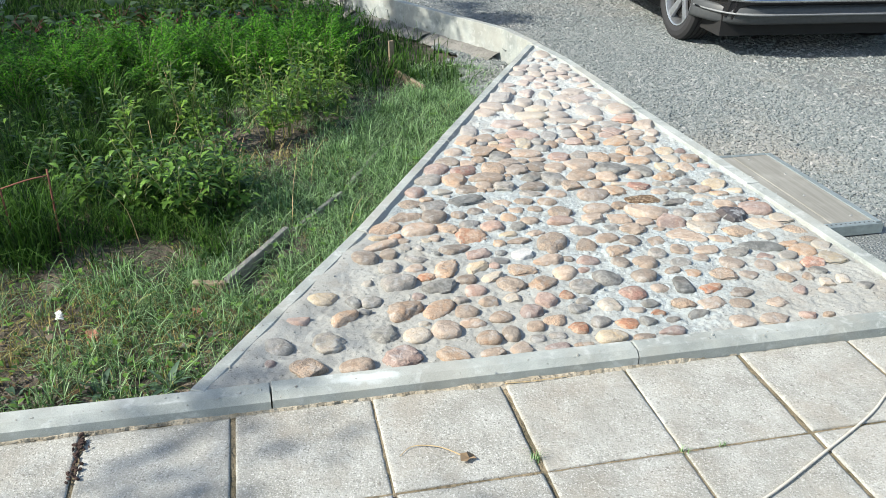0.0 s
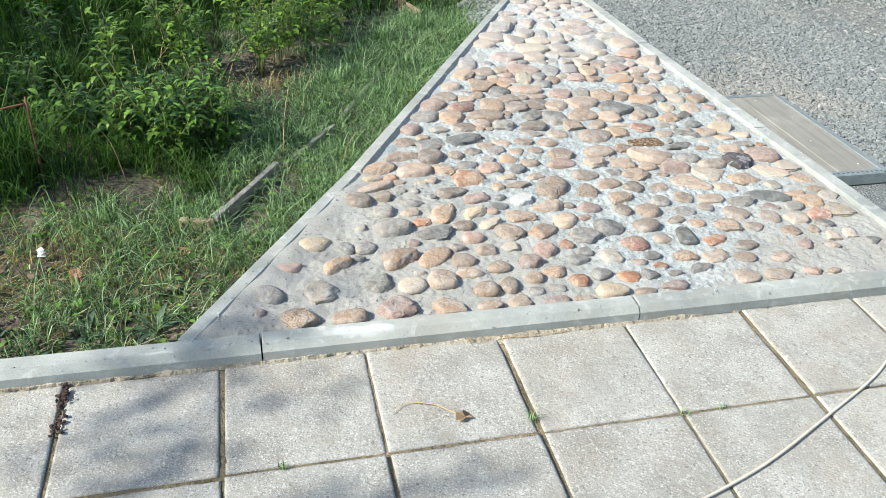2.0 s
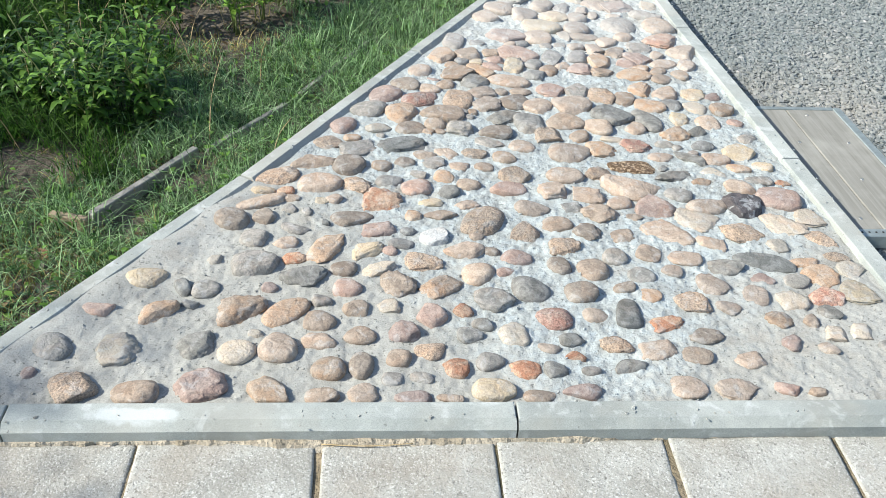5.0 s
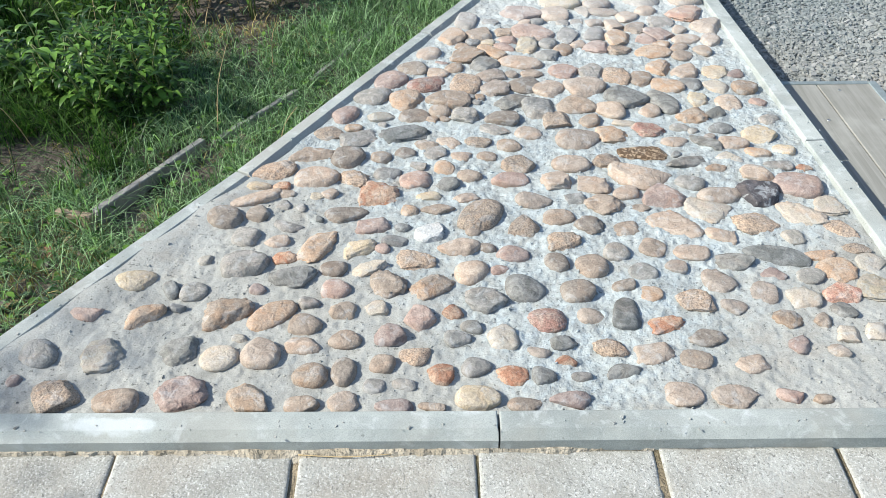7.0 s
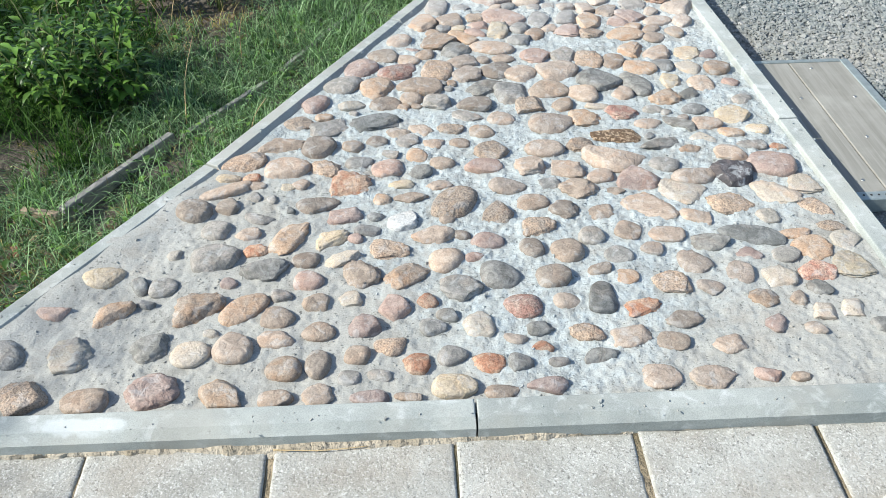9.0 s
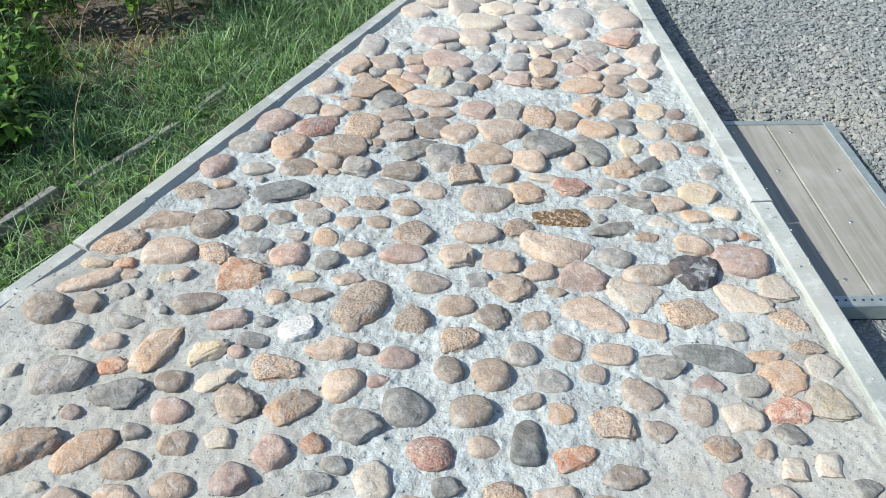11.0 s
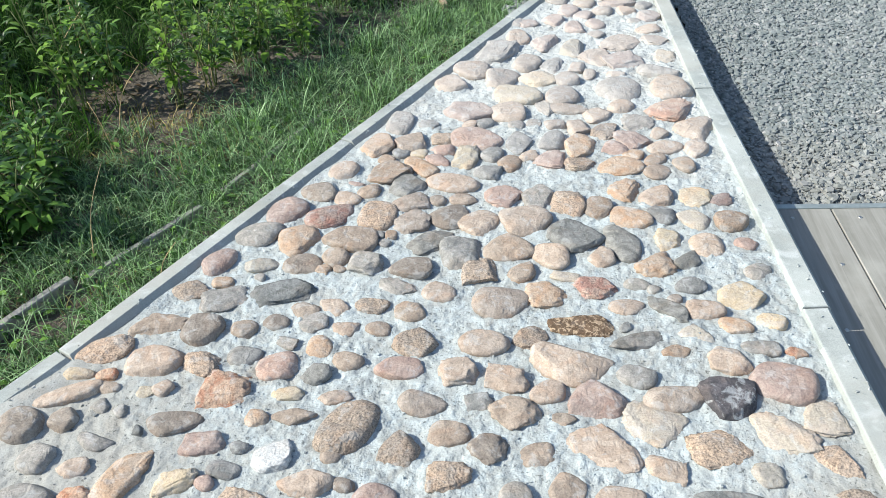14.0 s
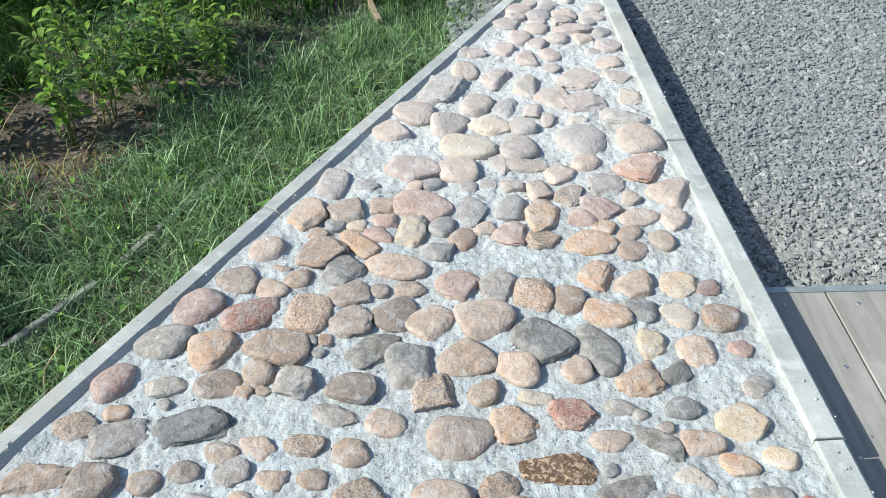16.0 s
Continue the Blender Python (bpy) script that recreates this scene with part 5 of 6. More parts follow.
strip = grass_field(250000, -1.6, 1.75, 0.05, 3.7, 31, lawn)
r31 = np.random.default_rng(8)
# blades deep in the bed take the green with shade mixed in
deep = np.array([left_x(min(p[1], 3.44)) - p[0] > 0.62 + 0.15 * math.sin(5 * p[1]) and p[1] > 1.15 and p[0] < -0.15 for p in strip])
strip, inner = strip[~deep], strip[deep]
tagged(new("grass_inner", blades("grass_inner", inner, r31.gamma(3.0, 0.075 / 3.0, len(inner)).clip(0.02, 0.22), r31.uniform(0.002, 0.0046, len(inner)), np.full(len(inner), 1.5), GRASS_SHADED, 5)), "longer dark green grass among the plants, shade in its colour", "grass", kind="stuff")
tagged(new("grass_near", blades("grass_near", strip, r31.gamma(2.4, 0.036 / 2.4, len(strip)).clip(0.010, 0.13), r31.uniform(0.0016, 0.0040, len(strip)), np.full(len(strip), 2.0), GRASS, 1)), "green garden grass growing along the kerb", "grass", kind="stuff")
back = grass_field(70000, -4.5, 1.35, 3.3, 9.5, 33, lambda x, y: 0.95 if x < left_x(3.44) - 0.62 - 0.3 * (y - 3.4) else 0.15 if x > left_x(3.44) - 0.40 - 0.2 * (y - 3.4) else 0.6, 4, 0.02)
tagged(new("grass_far", blades("grass_far", back, r31.gamma(5, 0.10 / 5, len(back)).clip(0.04, 0.25), r31.uniform(0.004, 0.009, len(back)), np.full(len(back), 1.0), GRASS_SHADED, 2)), "longer green grass at the garden's back, shade in its colour", "grass", kind="stuff")
dry = grass_field(45000, -1.6, 1.2, 0.1, 2.9, 35, lambda x, y: 0.9 * math.exp(-(((x + 0.55) / 0.42) ** 2 + ((y - 0.72) / 0.28) ** 2)) + (0.13 if 0.25 + 0.6 * fbm(x, y, 4, 23.0) > 0.2 else 0.02) + 0.3 * math.exp(-(((x + 0.1) / 0.45) ** 2 + ((y - 2.15) / 0.2) ** 2)), 4, 0.012)
tagged(new("grass_dry", blades("grass_dry", dry, r31.gamma(4, 0.028 / 4, len(dry)).clip(0.012, 0.08), r31.uniform(0.0018, 0.004, len(dry)), np.full(len(dry), 1.8), GRASS_DRY, 3)), "dry yellow grass and straw on the soil", "grass", kind="stuff")


class Leaves:
    """Gathers many leaves for one mesh."""

    def __init__(self):
        self.v, self.f = [], []

    def leaf(self, base, heading, rise, long, wide, droop, shape=(0.0, 0.75, 1.0, 0.55, 0.0), fold=0.25):
        out = Vector((math.cos(heading), math.sin(heading), 0))
        side = Vector((-out.y, out.x, 0))
        p, ang, n = Vector(base), rise, len(shape) - 1
        start = len(self.v)
        for i, w in enumerate(shape):
            d = out * math.cos(ang) + Vector((0, 0, 1)) * math.sin(ang)
            up = Vector((0, 0, 1)) * math.cos(ang) - out * math.sin(ang)
            half = wide / 2 * w
            self.v += [p + side * half + up * half * fold, p, p - side * half + up * half * fold]
            if i < n:
                p = p + d * (long / n)
                ang -= droop / n
        for i in range(n):
            a = start + 3 * i
            self.f += [(a, a + 1, a + 4, a + 3), (a + 1, a + 2, a + 5, a + 4)]

    def mesh(self, name, material):
        return joined(name, self.v, self.f, material, True)


def child(name, me, parent, label=""):
    ob = new(name, me)
    ob.parent = parent
    return tagged(ob, label)


def leafy_plant(x, y, high, seed, stems=5, size=0.075, spread=0.5, material=None, label="", bare_low=0.25, narrow=0.36):
    """A bush of several stems with pointed leaves up each."""
    r = random.Random(seed)
    root = tagged(new("leafy_plant"), label, "plant", "garden plants")
    root.matrix_world = pose(x, y, soil_z(x, y) - 0.005)
    leaves, wood = Leaves(), []
    for s in range(stems):
        a = r.uniform(0, 2 * math.pi)
        lean = r.uniform(0.1, 1.0) * spread
        h = high * r.uniform(0.7, 1.05)
        pts = [Vector((0.02 * math.cos(a), 0.02 * math.sin(a), 0))]
        for k in range(1, 5):
            pts.append(Vector((math.cos(a) * lean * h * (k / 4) ** 1.2, math.sin(a) * lean * h * (k / 4) ** 1.2, h * k / 4)) + Vector((r.gauss(0, 0.012), r.gauss(0, 0.012), 0)))
        part("stem", tube(pts, 0.0038, 0.0015, 5, 2), STEM, root, "", True)
        n = int(9 + h * 36)
        for k in range(n):
            t = bare_low + (1 - bare_low) * (k + r.random()) / n
            i = min(3, int(t * 4))
            p = pts[i].lerp(pts[i + 1], t * 4 - i)
            heading = k * 2.4 + r.uniform(-0.4, 0.4)
            L = size * r.uniform(0.6, 1.25) * (1.15 - 0.45 * t)
            stalk = p + Vector((math.cos(heading), math.sin(heading), 0.5)) * 0.018
            leaves.leaf(stalk, heading, r.uniform(0.1, 0.9), L, L * narrow * r.uniform(0.85, 1.2), r.uniform(0.7, 1.9))
    child("foliage", leaves.mesh("foliage", material or LEAF), root)
    return root


def fern_plant(x, y, high, seed):
    """A carrot-like tuft of finely cut fronds."""
    r = random.Random(seed)
    root = tagged(new("feathery_plant"), "bright green feathery carrot-like foliage in the bed", "plant", "garden plants")
    root.matrix_world = pose(x, y, soil_z(x, y) - 0.005)
    leaves, wood = Leaves(), []
    for s in range(13):
        a, lean, h = r.uniform(0, 2 * math.pi), r.uniform(0.1, 1.0), high * r.uniform(0.7, 1.1)
        pts = [Vector((math.cos(a) * lean * h * t ** 1.6, math.sin(a) * lean * h * t ** 1.6, h * (t - 0.18 * lean * t * t))) for t in (0, 0.25, 0.5, 0.75, 1.0)]
        wood.append(tube(pts, 0.0022, 0.0008, 4, 1))
        for k in range(15):
            t = 0.18 + 0.82 * k / 14
            i = min(3, int(t * 4))
            p = pts[i].lerp(pts[i + 1], t * 4 - i)
            for sgn in (-1, 1):
                heading = a + sgn * (1.1 - 0.5 * t) + r.uniform(-0.25, 0.25)
                L = high * 0.30 * (1.15 - t) + 0.012
                tip = p + Vector((math.cos(heading), math.sin(heading), 0.35)) * L
                for m in range(4):
                    q = p.lerp(tip, (m + 0.6) / 4)
                    leaves.leaf(q, heading + r.uniform(-0.9, 0.9), r.uniform(-0.1, 0.8), 0.026 * r.uniform(0.7, 1.3), 0.009, 0.5, (0.4, 1.0, 0.0), 0.1)
    tagged(child("stalk", mesh_of("stalk", merge(*wood), STEM, True), root), kind="stuff")
    child("foliage", leaves.mesh("foliage", FERN), root)


def beet_plant(x, y, high, seed):
    """A rosette of broad crinkled leaves on red stalks."""
    r = random.Random(seed)
    root = tagged(new("beet_plant"), "beetroot plant with broad pale-green leaves and red stalks", "plant", "garden plants")
    root.matrix_world = pose(x, y, soil_z(x, y) - 0.005)
    leaves, wood = Leaves(), []
    for s in range(11):
        a, lean, h = s * 2.4 + r.uniform(-0.3, 0.3), r.uniform(0.3, 0.9), high * r.uniform(0.6, 1.0)
        tip = Vector((math.cos(a) * lean * h, math.sin(a) * lean * h, h * 0.75))
        wood.append(tube([(0, 0, 0), tip * 0.55 + Vector((0, 0, 0.02)), tip], 0.0045, 0.002, 5, 2))
        leaves.leaf(tip, a, r.uniform(-0.1, 0.7), h * 0.62, h * 0.34, r.uniform(0.8, 1.7), (0.25, 0.9, 1.0, 0.8, 0.4, 0.0))
    tagged(child("stalk", mesh_of("stalk", merge(*wood), RED_STEM, True), root, "dark red stalks"), kind="stuff")
    child("foliage", leaves.mesh("foliage", BEET_LEAF), root)


BUSH = "low bushy plant with pointed green leaves on bare soil"
TALL = "tall thin-stemmed plant with drooping yellow-green leaves"
for n, (x, y, h, s, lab) in enumerate(((-0.30, 1.50, 0.34, 9, BUSH), (-0.12, 1.58, 0.30, 7, BUSH), (-0.50, 1.62, 0.30, 8, BUSH), (-0.72, 1.72, 0.26, 7, BUSH), (-0.42, 1.78, 0.32, 7, BUSH), (-0.20, 1.80, 0.34, 6, BUSH), (-0.92, 1.95, 0.3, 7, BUSH))):
    leafy_plant(x, y, h, 100 + n, s + 2, 0.078, 0.75, LEAF, lab, 0.15, 0.31)
for n, (x, y, h, s) in enumerate(((-0.32, 2.36, 0.50, 5), (-0.25, 2.52, 0.42, 4), (0.05, 2.40, 0.46, 6), (0.14, 2.52, 0.42, 5), (0.22, 2.70, 0.40, 5), (0.32, 2.68, 0.32, 4), (0.22, 2.96, 0.42, 5), (-0.68, 2.50, 0.34, 5), (-0.62, 2.24, 0.40, 5), (0.45, 2.85, 0.28, 4), (-0.95, 2.55, 0.38, 5), (0.36, 3.15, 0.38, 5), (-0.05, 2.85, 0.44, 5), (-0.45, 2.75, 0.40, 5), (0.52, 3.3, 0.34, 4), (-1.2, 2.3, 0.36, 5))):
    leafy_plant(x, y, h, 200 + n, s, 0.070, 0.36, LEAF_YELLOW if n % 3 != 1 else LEAF, TALL, 0.22, 0.34)
for n in range(30):
    i, j = n % 10, n // 10
    fern_plant(-1.55 + 0.225 * i + plants_rng.uniform(-0.06, 0.06), 3.15 + 0.34 * j + 0.06 * i + plants_rng.uniform(-0.07, 0.07), 0.36 * plants_rng.uniform(0.85, 1.2), 300 + n)
for n in range(26):
    beet_plant(-2.3 + 0.21 * (n % 13) + plants_rng.uniform(-0.07, 0.07), 4.72 + 0.42 * (n // 13) + 0.03 * (n % 13) + plants_rng.uniform(-0.08, 0.08), 0.21 * plants_rng.uniform(0.75, 1.3), 400 + n)


def flowering_plant(x, y, high, seed):
    r = random.Random(seed)
    root = leafy_plant(x, y, high, seed, 6, 0.08, 0.5, LEAF, "green plant with small white flowers", 0.2)
    root.name = "flowering_plant"
    for k in range(5):
        bm = bmesh.new()
        for p in range(6):
            a = 2 * math.pi * p / 6
            vs = [bm.verts.new((0.018 * q * math.cos(a + o), 0.018 * q * math.sin(a + o), 0.004 * q)) for q, o in ((0.1, 0), (0.8, -0.4), (1.0, 0.0), (0.8, 0.4))]
            bm.faces.new(vs)
        ob = part("flower", bm, PETAL, root, "small white flower")
        ob.location = (r.gauss(0, 0.10), r.gauss(0, 0.10), high * r.uniform(0.85, 1.05))
        ob.rotation_euler = (r.uniform(-0.6, 0.6), r.uniform(-0.6, 0.6), r.uniform(0, 3))


for n in range(9):
    flowering_plant(-0.75 + 0.17 * n + plants_rng.uniform(-0.05, 0.05), 5.55 + 0.25 * (n % 2), 0.34, 500 + n)

# long-bladed clump and smaller tufts
def tuft(x, y, n, high, seed, label, width=0.0045, spread=0.05, z=None, material=None):
    r = np.random.default_rng(seed)
    p = np.stack([x + r.normal(0, spread, n), y + r.normal(0, spread, n), np.full(n, (soil_z(x, y) if z is None else z) - 0.004)], 1)
    return tagged(new("grass_tuft", blades("grass_tuft", p, high * r.uniform(0.5, 1.1, n), np.full(n, width), np.full(n, 0.9), material or GRASS, seed)), label, "grass", "grass tufts", "stuff")


# tall clumps share the shade-darkened green
tuft(-0.90, 1.40, 420, 0.33, 41, "tall dense clump of narrow green blades", 0.0045, 0.075, None, GRASS_SHADED)
tuft(-1.12, 1.30, 260, 0.30, 42, "tall dense clump of narrow green blades", 0.0045, 0.06, None, GRASS_SHADED)
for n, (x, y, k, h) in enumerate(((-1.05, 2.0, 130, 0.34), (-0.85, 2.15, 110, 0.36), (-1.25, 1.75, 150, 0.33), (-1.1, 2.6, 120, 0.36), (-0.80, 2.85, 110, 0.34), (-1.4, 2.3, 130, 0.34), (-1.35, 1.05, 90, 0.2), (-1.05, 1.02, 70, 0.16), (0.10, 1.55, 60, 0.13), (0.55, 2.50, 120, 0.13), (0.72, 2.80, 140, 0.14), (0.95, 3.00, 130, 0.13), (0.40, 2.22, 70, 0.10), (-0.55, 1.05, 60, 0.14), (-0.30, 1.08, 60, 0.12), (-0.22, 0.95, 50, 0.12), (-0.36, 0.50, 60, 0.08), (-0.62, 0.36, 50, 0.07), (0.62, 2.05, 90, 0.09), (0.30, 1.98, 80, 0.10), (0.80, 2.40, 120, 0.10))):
    tuft(x, y, k, h, 50 + n, "tuft of fresh green garden grass", 0.0042, 0.04, None, GRASS_SHADED if h > 0.3 else GRASS)
for n, (x, y) in enumerate(((0.601, -0.335), (0.032, -0.39), (1.07, -0.374), (0.968, -0.375))):
    tuft(x, y, 26 if n < 2 else 14, 0.032 if n < 2 else 0.02, 70 + n, "tiny green grass sprig in a slab joint", 0.0018, 0.007, -0.004)

# broad weed leaves low on the ground
weeds = Leaves()
wr = random.Random(77)
for n in range(5200):
    x, y = wr.uniform(-1.5, 1.2), wr.uniform(0.15, 3.3)
    if x < left_x(min(y, 3.44)) - 0.04 and wr.random() < bare(x, y):
        L = wr.uniform(0.012, 0.036)
        weeds.leaf((x, y, soil_z(x, y) + wr.uniform(0.005, 0.05)), wr.uniform(0, 6.28), wr.uniform(0.0, 0.8), L, L * 0.55, wr.uniform(0.3, 1.2))
tagged(new("ground_weeds", weeds.mesh("ground_weeds", LEAF)), "low weeds with small round leaves among grass", "weeds", kind="stuff")
fallen = Leaves()
for n in range(700):
    x, y = wr.gauss(-0.35, 0.55), wr.choice((wr.gauss(0.55, 0.3), wr.gauss(2.35, 0.25)))
    if 0.05 < y < 3.2 and x < left_x(y) - 0.04:
        L = wr.uniform(0.012, 0.04)
        fallen.leaf((x, y, soil_z(x, y) + 0.006 + wr.uniform(0, 0.012)), wr.uniform(0, 6.28), wr.uniform(-0.2, 0.5), L, L * 0.5, wr.uniform(-0.8, 1.2))
tagged(new("fallen_leaves", fallen.mesh("fallen_leaves", make_leaf("fallen_leaf", (0.10, 0.065, 0.035), (0.27, 0.20, 0.12), 0.8, 0.1))), "withered brown leaves scattered on garden soil", "leaves", kind="stuff")

# ---- bed boards, stake, litter, post ----
def board(x0, y0, x1, y1, top, high, thick, label, material):
    a, b = Vector((x0, y0)), Vector((x1, y1))
    L = (b - a).length
    bm = box(0, L, -thick / 2, thick / 2, -high, 0, 0.003, 1)
    bmesh.ops.subdivide_edges(bm, edges=[e for e in bm.edges if e.calc_length() > L * 0.8], cuts=12)
    for v in bm.verts:
        v.co.z += 0.002 * fbm(v.co.x, v.co.y, 5, x0 + 2)
        v.co.y += 0.0012 * fbm(v.co.x, 0.0, 3, y0)
    ob = tagged(new("bed_board", mesh_of("bed_board", bm, material)), label, "board", "garden bed boards")
    ob.matrix_world = pose(x0, y0, top, 0, 0, math.degrees(math.atan2(y1 - y0, x1 - x0)))
    return ob


board(-0.145, 0.935, 0.085, 1.335, -0.142, 0.075, 0.026, "weathered grey board edging the garden bed", OLDWOOD)
board(0.115, 1.355, 0.345, 1.705, -0.162, 0.07, 0.022, "weathered grey board sunk in grass", OLDWOOD)
board(0.385, 1.80, 0.635, 2.32, -0.170, 0.07, 0.020, "old board end almost covered by grass", OLDWOOD)
board(-0.265, 0.945, -0.148, 0.915, -0.145, 0.06, 0.024, "short weathered board closing the bed's corner", NEWWOOD)
board(0.90, 3.66, 1.02, 3.22, -0.140, 0.07, 0.022, "brown board edging at the garden's end", NEWWOOD)
bm = box(-0.017, 0.017, -0.014, 0.014, -0.06, 0.235, 0.002, 1)
for v in bm.verts:
    if v.co.z > 0.2:
        v.co.y *= 0.5
stake = tagged(new("wooden_stake", mesh_of("wooden_stake", bm, NEWWOOD)), "short raw wooden stake driven into the soil", "stake")
stake.matrix_world = pose(0.885, 3.68, GARDEN_Z, 3, -3, 20)
litter = Leaves()
for k in range(4):
    litter.leaf((0.005 * k, 0.003 * k, 0.004 * k), 0.8 * k, 0.3, 0.028, 0.022, 1.2, (0.6, 1.0, 0.9, 0.5))
lit = tagged(new("paper_scrap", litter.mesh("paper_scrap", PETAL)), "crumpled white scrap lying in the grass", "scrap")
lit.matrix_world = pose(-0.70, 0.795, GARDEN_Z + 0.025)
POST = make_plain("white_painted_post", (0.70, 0.72, 0.74), 0.6)
tagged(new("white_post", mesh_of("white_post", box(-2.30, -2.08, 6.0, 6.16, -0.26, 1.1, 0.01), POST)), "white painted post at the garden's far edge", "post")

# ---- unseen trees; the first, thin-crowned, beyond the garden's near end, shades the slabs' corner ----
def shade_tree(x, y, high, seed, wide=1.0, thick=95, limbs=15, leaf=1.0):
    r = random.Random(seed)
    bark = make_wood("tree_bark", (0.10, 0.08, 0.06), (0.22, 0.18, 0.14))
    root = tagged(new("tree"), "unseen tree with a leafy crown, placed to cast shade", "tree")
    root.matrix_world = pose(x, y, -0.24)
    part("trunk", tube([(0, 0, 0), (0.05, 0.02, high * 0.3), (0.0, 0.06, high * 0.6), (0.05, 0.0, high)], 0.07, 0.015, 10), bark, root, "", True)
    leaves = Leaves()
    for k in range(limbs):
        a, h0 = k * 2.4, high * r.uniform(0.5, 0.95)
        L = r.uniform(0.5, 1.05) * wide
        tip = Vector((math.cos(a) * L, math.sin(a) * L, h0 + r.uniform(0.15, 0.5)))
        start = Vector((0.02, 0.03, h0))
        part("limb", tube([start, start.lerp(tip, 0.5) + Vector((0, 0, 0.06)), tip], 0.016, 0.004, 6), bark, root, "", True)
        for m in range(thick):
            p = start.lerp(tip, r.uniform(0.35, 1.05)) + Vector((r.gauss(0, 0.10 * wide), r.gauss(0, 0.10 * wide), r.gauss(0, 0.10 * wide)))
            size = r.uniform(0.04, 0.075) * leaf
            leaves.leaf(p, r.uniform(0, 6.28), r.uniform(-0.8, 0.6), size, size * 0.6, r.uniform(0.2, 1.0))
    child("crown", leaves.mesh("crown", LEAF), root)


shade_tree(-5.28, -1.42, 4.4, 91, 1.0, 165)
# three more out of view, added only to shade the garden and far kerb
shade_tree(-7.60, 2.2, 4.9, 92, 1.25, 700, 26, 1.4)
shade_tree(-8.1, 4.5, 5.4, 93, 1.4, 380, 24)
shade_tree(-3.4, 4.3, 4.6, 94, 0.8, 260, 16)

# dry pale stalks standing among the plants
for n in range(26):
    x, y = plants_rng.uniform(-1.2, 0.35), plants_rng.uniform(1.1, 3.2)
    h, a = plants_rng.uniform(0.12, 0.34), plants_rng.uniform(0, 6.28)
    z = soil_z(x, y)
    tagged(new("dry_stalk", mesh_of("dry_stalk", tube([(x, y, z), (x + 0.2 * h * math.cos(a), y + 0.2 * h * math.sin(a), z + 0.6 * h), (x + 0.55 * h * math.cos(a), y + 0.55 * h * math.sin(a), z + h)], 0.0018, 0.0008, 4, 3), STRAW, True)),
           "thin dry stalk standing among the garden plants", "stalk", "dry stalks")

# pebbles, broken bits and bluish weeds in the bed's near corner
pr = np.random.default_rng(61)
spots = []
for n in range(900):
    x, y = pr.normal(-0.55, 0.35), 0.10 + abs(pr.normal(0.0, 0.24))
    if -1.5 < x < left_x(max(y, 0.08)) - 0.05 and y < 0.75:
        spots.append((x, y, soil_z(x, y) + 0.004))
tagged(new("corner_pebbles", chips("corner_pebbles", np.array(spots), pr.gamma(3.0, 0.0022, len(spots)).clip(0.003, 0.014), RUBBLE, 62, 0.6)), "small grey pebbles strewn on dark garden soil", "pebbles", kind="stuff")
SHARD = make_ground("fired_clay", (0.26, 0.12, 0.07), (0.42, 0.22, 0.14), 30.0)
for n, (x, y, size) in enumerate(((-0.56, 0.66, 0.034), (-0.80, 0.30, 0.028), (-0.24, 0.80, 0.024))):
    ob = tagged(new("clay_shard", chips("clay_shard", np.array([(0.0, 0.0, 0.3 * size)]), np.array([size]), SHARD, 80 + n, 0.5)), "reddish clay shard half sunk in the soil", "shard", "clay shards")
    ob.matrix_world = pose(x, y, soil_z(x, y) + 0.006)
BLUE_LEAF = make_leaf("bluish_leaves", (0.03, 0.065, 0.04), (0.115, 0.19, 0.12), 0.55, 0.2)
for n, (x, y, high, many) in enumerate(((-0.50, 0.38, 0.07, 12), (-0.31, 0.37, 0.08, 13), (-0.40, 0.50, 0.06, 11), (-0.29, 0.57, 0.06, 10), (-0.20, 0.62, 0.05, 10), (-0.42, 0.24, 0.07, 11), (-0.62, 0.26, 0.06, 10), (-0.24, 0.26, 0.06, 9), (-0.74, 0.40, 0.05, 9))):
    r = random.Random(640 + n)
    root = tagged(new("weed_rosette"), "low weed rosette with bluish green leaves", "weed", "weed rosettes")
    root.matrix_world = pose(x, y, soil_z(x, y) - 0.002)
    for k in range(many):
        a, L = k * 2.4 + r.uniform(-0.4, 0.4), high * r.uniform(0.7, 1.3)
        blade = Leaves()
        blade.leaf((0.008 * math.cos(a), 0.008 * math.sin(a), 0.0), a, r.uniform(0.3, 1.2), L, L * r.uniform(0.16, 0.26), r.uniform(0.8, 1.8), (0.35, 0.7, 1.0, 0.8, 0.45, 0.0))
        child("leaf", blade.mesh("leaf", BLUE_LEAF), root)
# rusty rod hoop leaning in the grass clump
RUST = make_plain("rusty_iron", (0.17, 0.065, 0.04), 0.85)
hoop = tagged(new("rod_support"), "rusty thin iron plant support in tall grass", "plant support")
hoop.matrix_world = pose(-0.85, 1.335, soil_z(-0.85, 1.335))
for pts in (((-0.085, 0, -0.03), (-0.10, 0.01, 0.34)), ((0.075, 0, -0.03), (0.077, 0.012, 0.34))):
    part("upright", tube(pts, 0.004, 0.004, 6, 4), RUST, hoop, "", True)
part("crossbar", tube([(-0.093, 0.006, 0.275), (0.0, 0.0, 0.305), (0.076, 0.012, 0.315)], 0.003, 0.003, 6, 3), RUST, hoop, "", True)

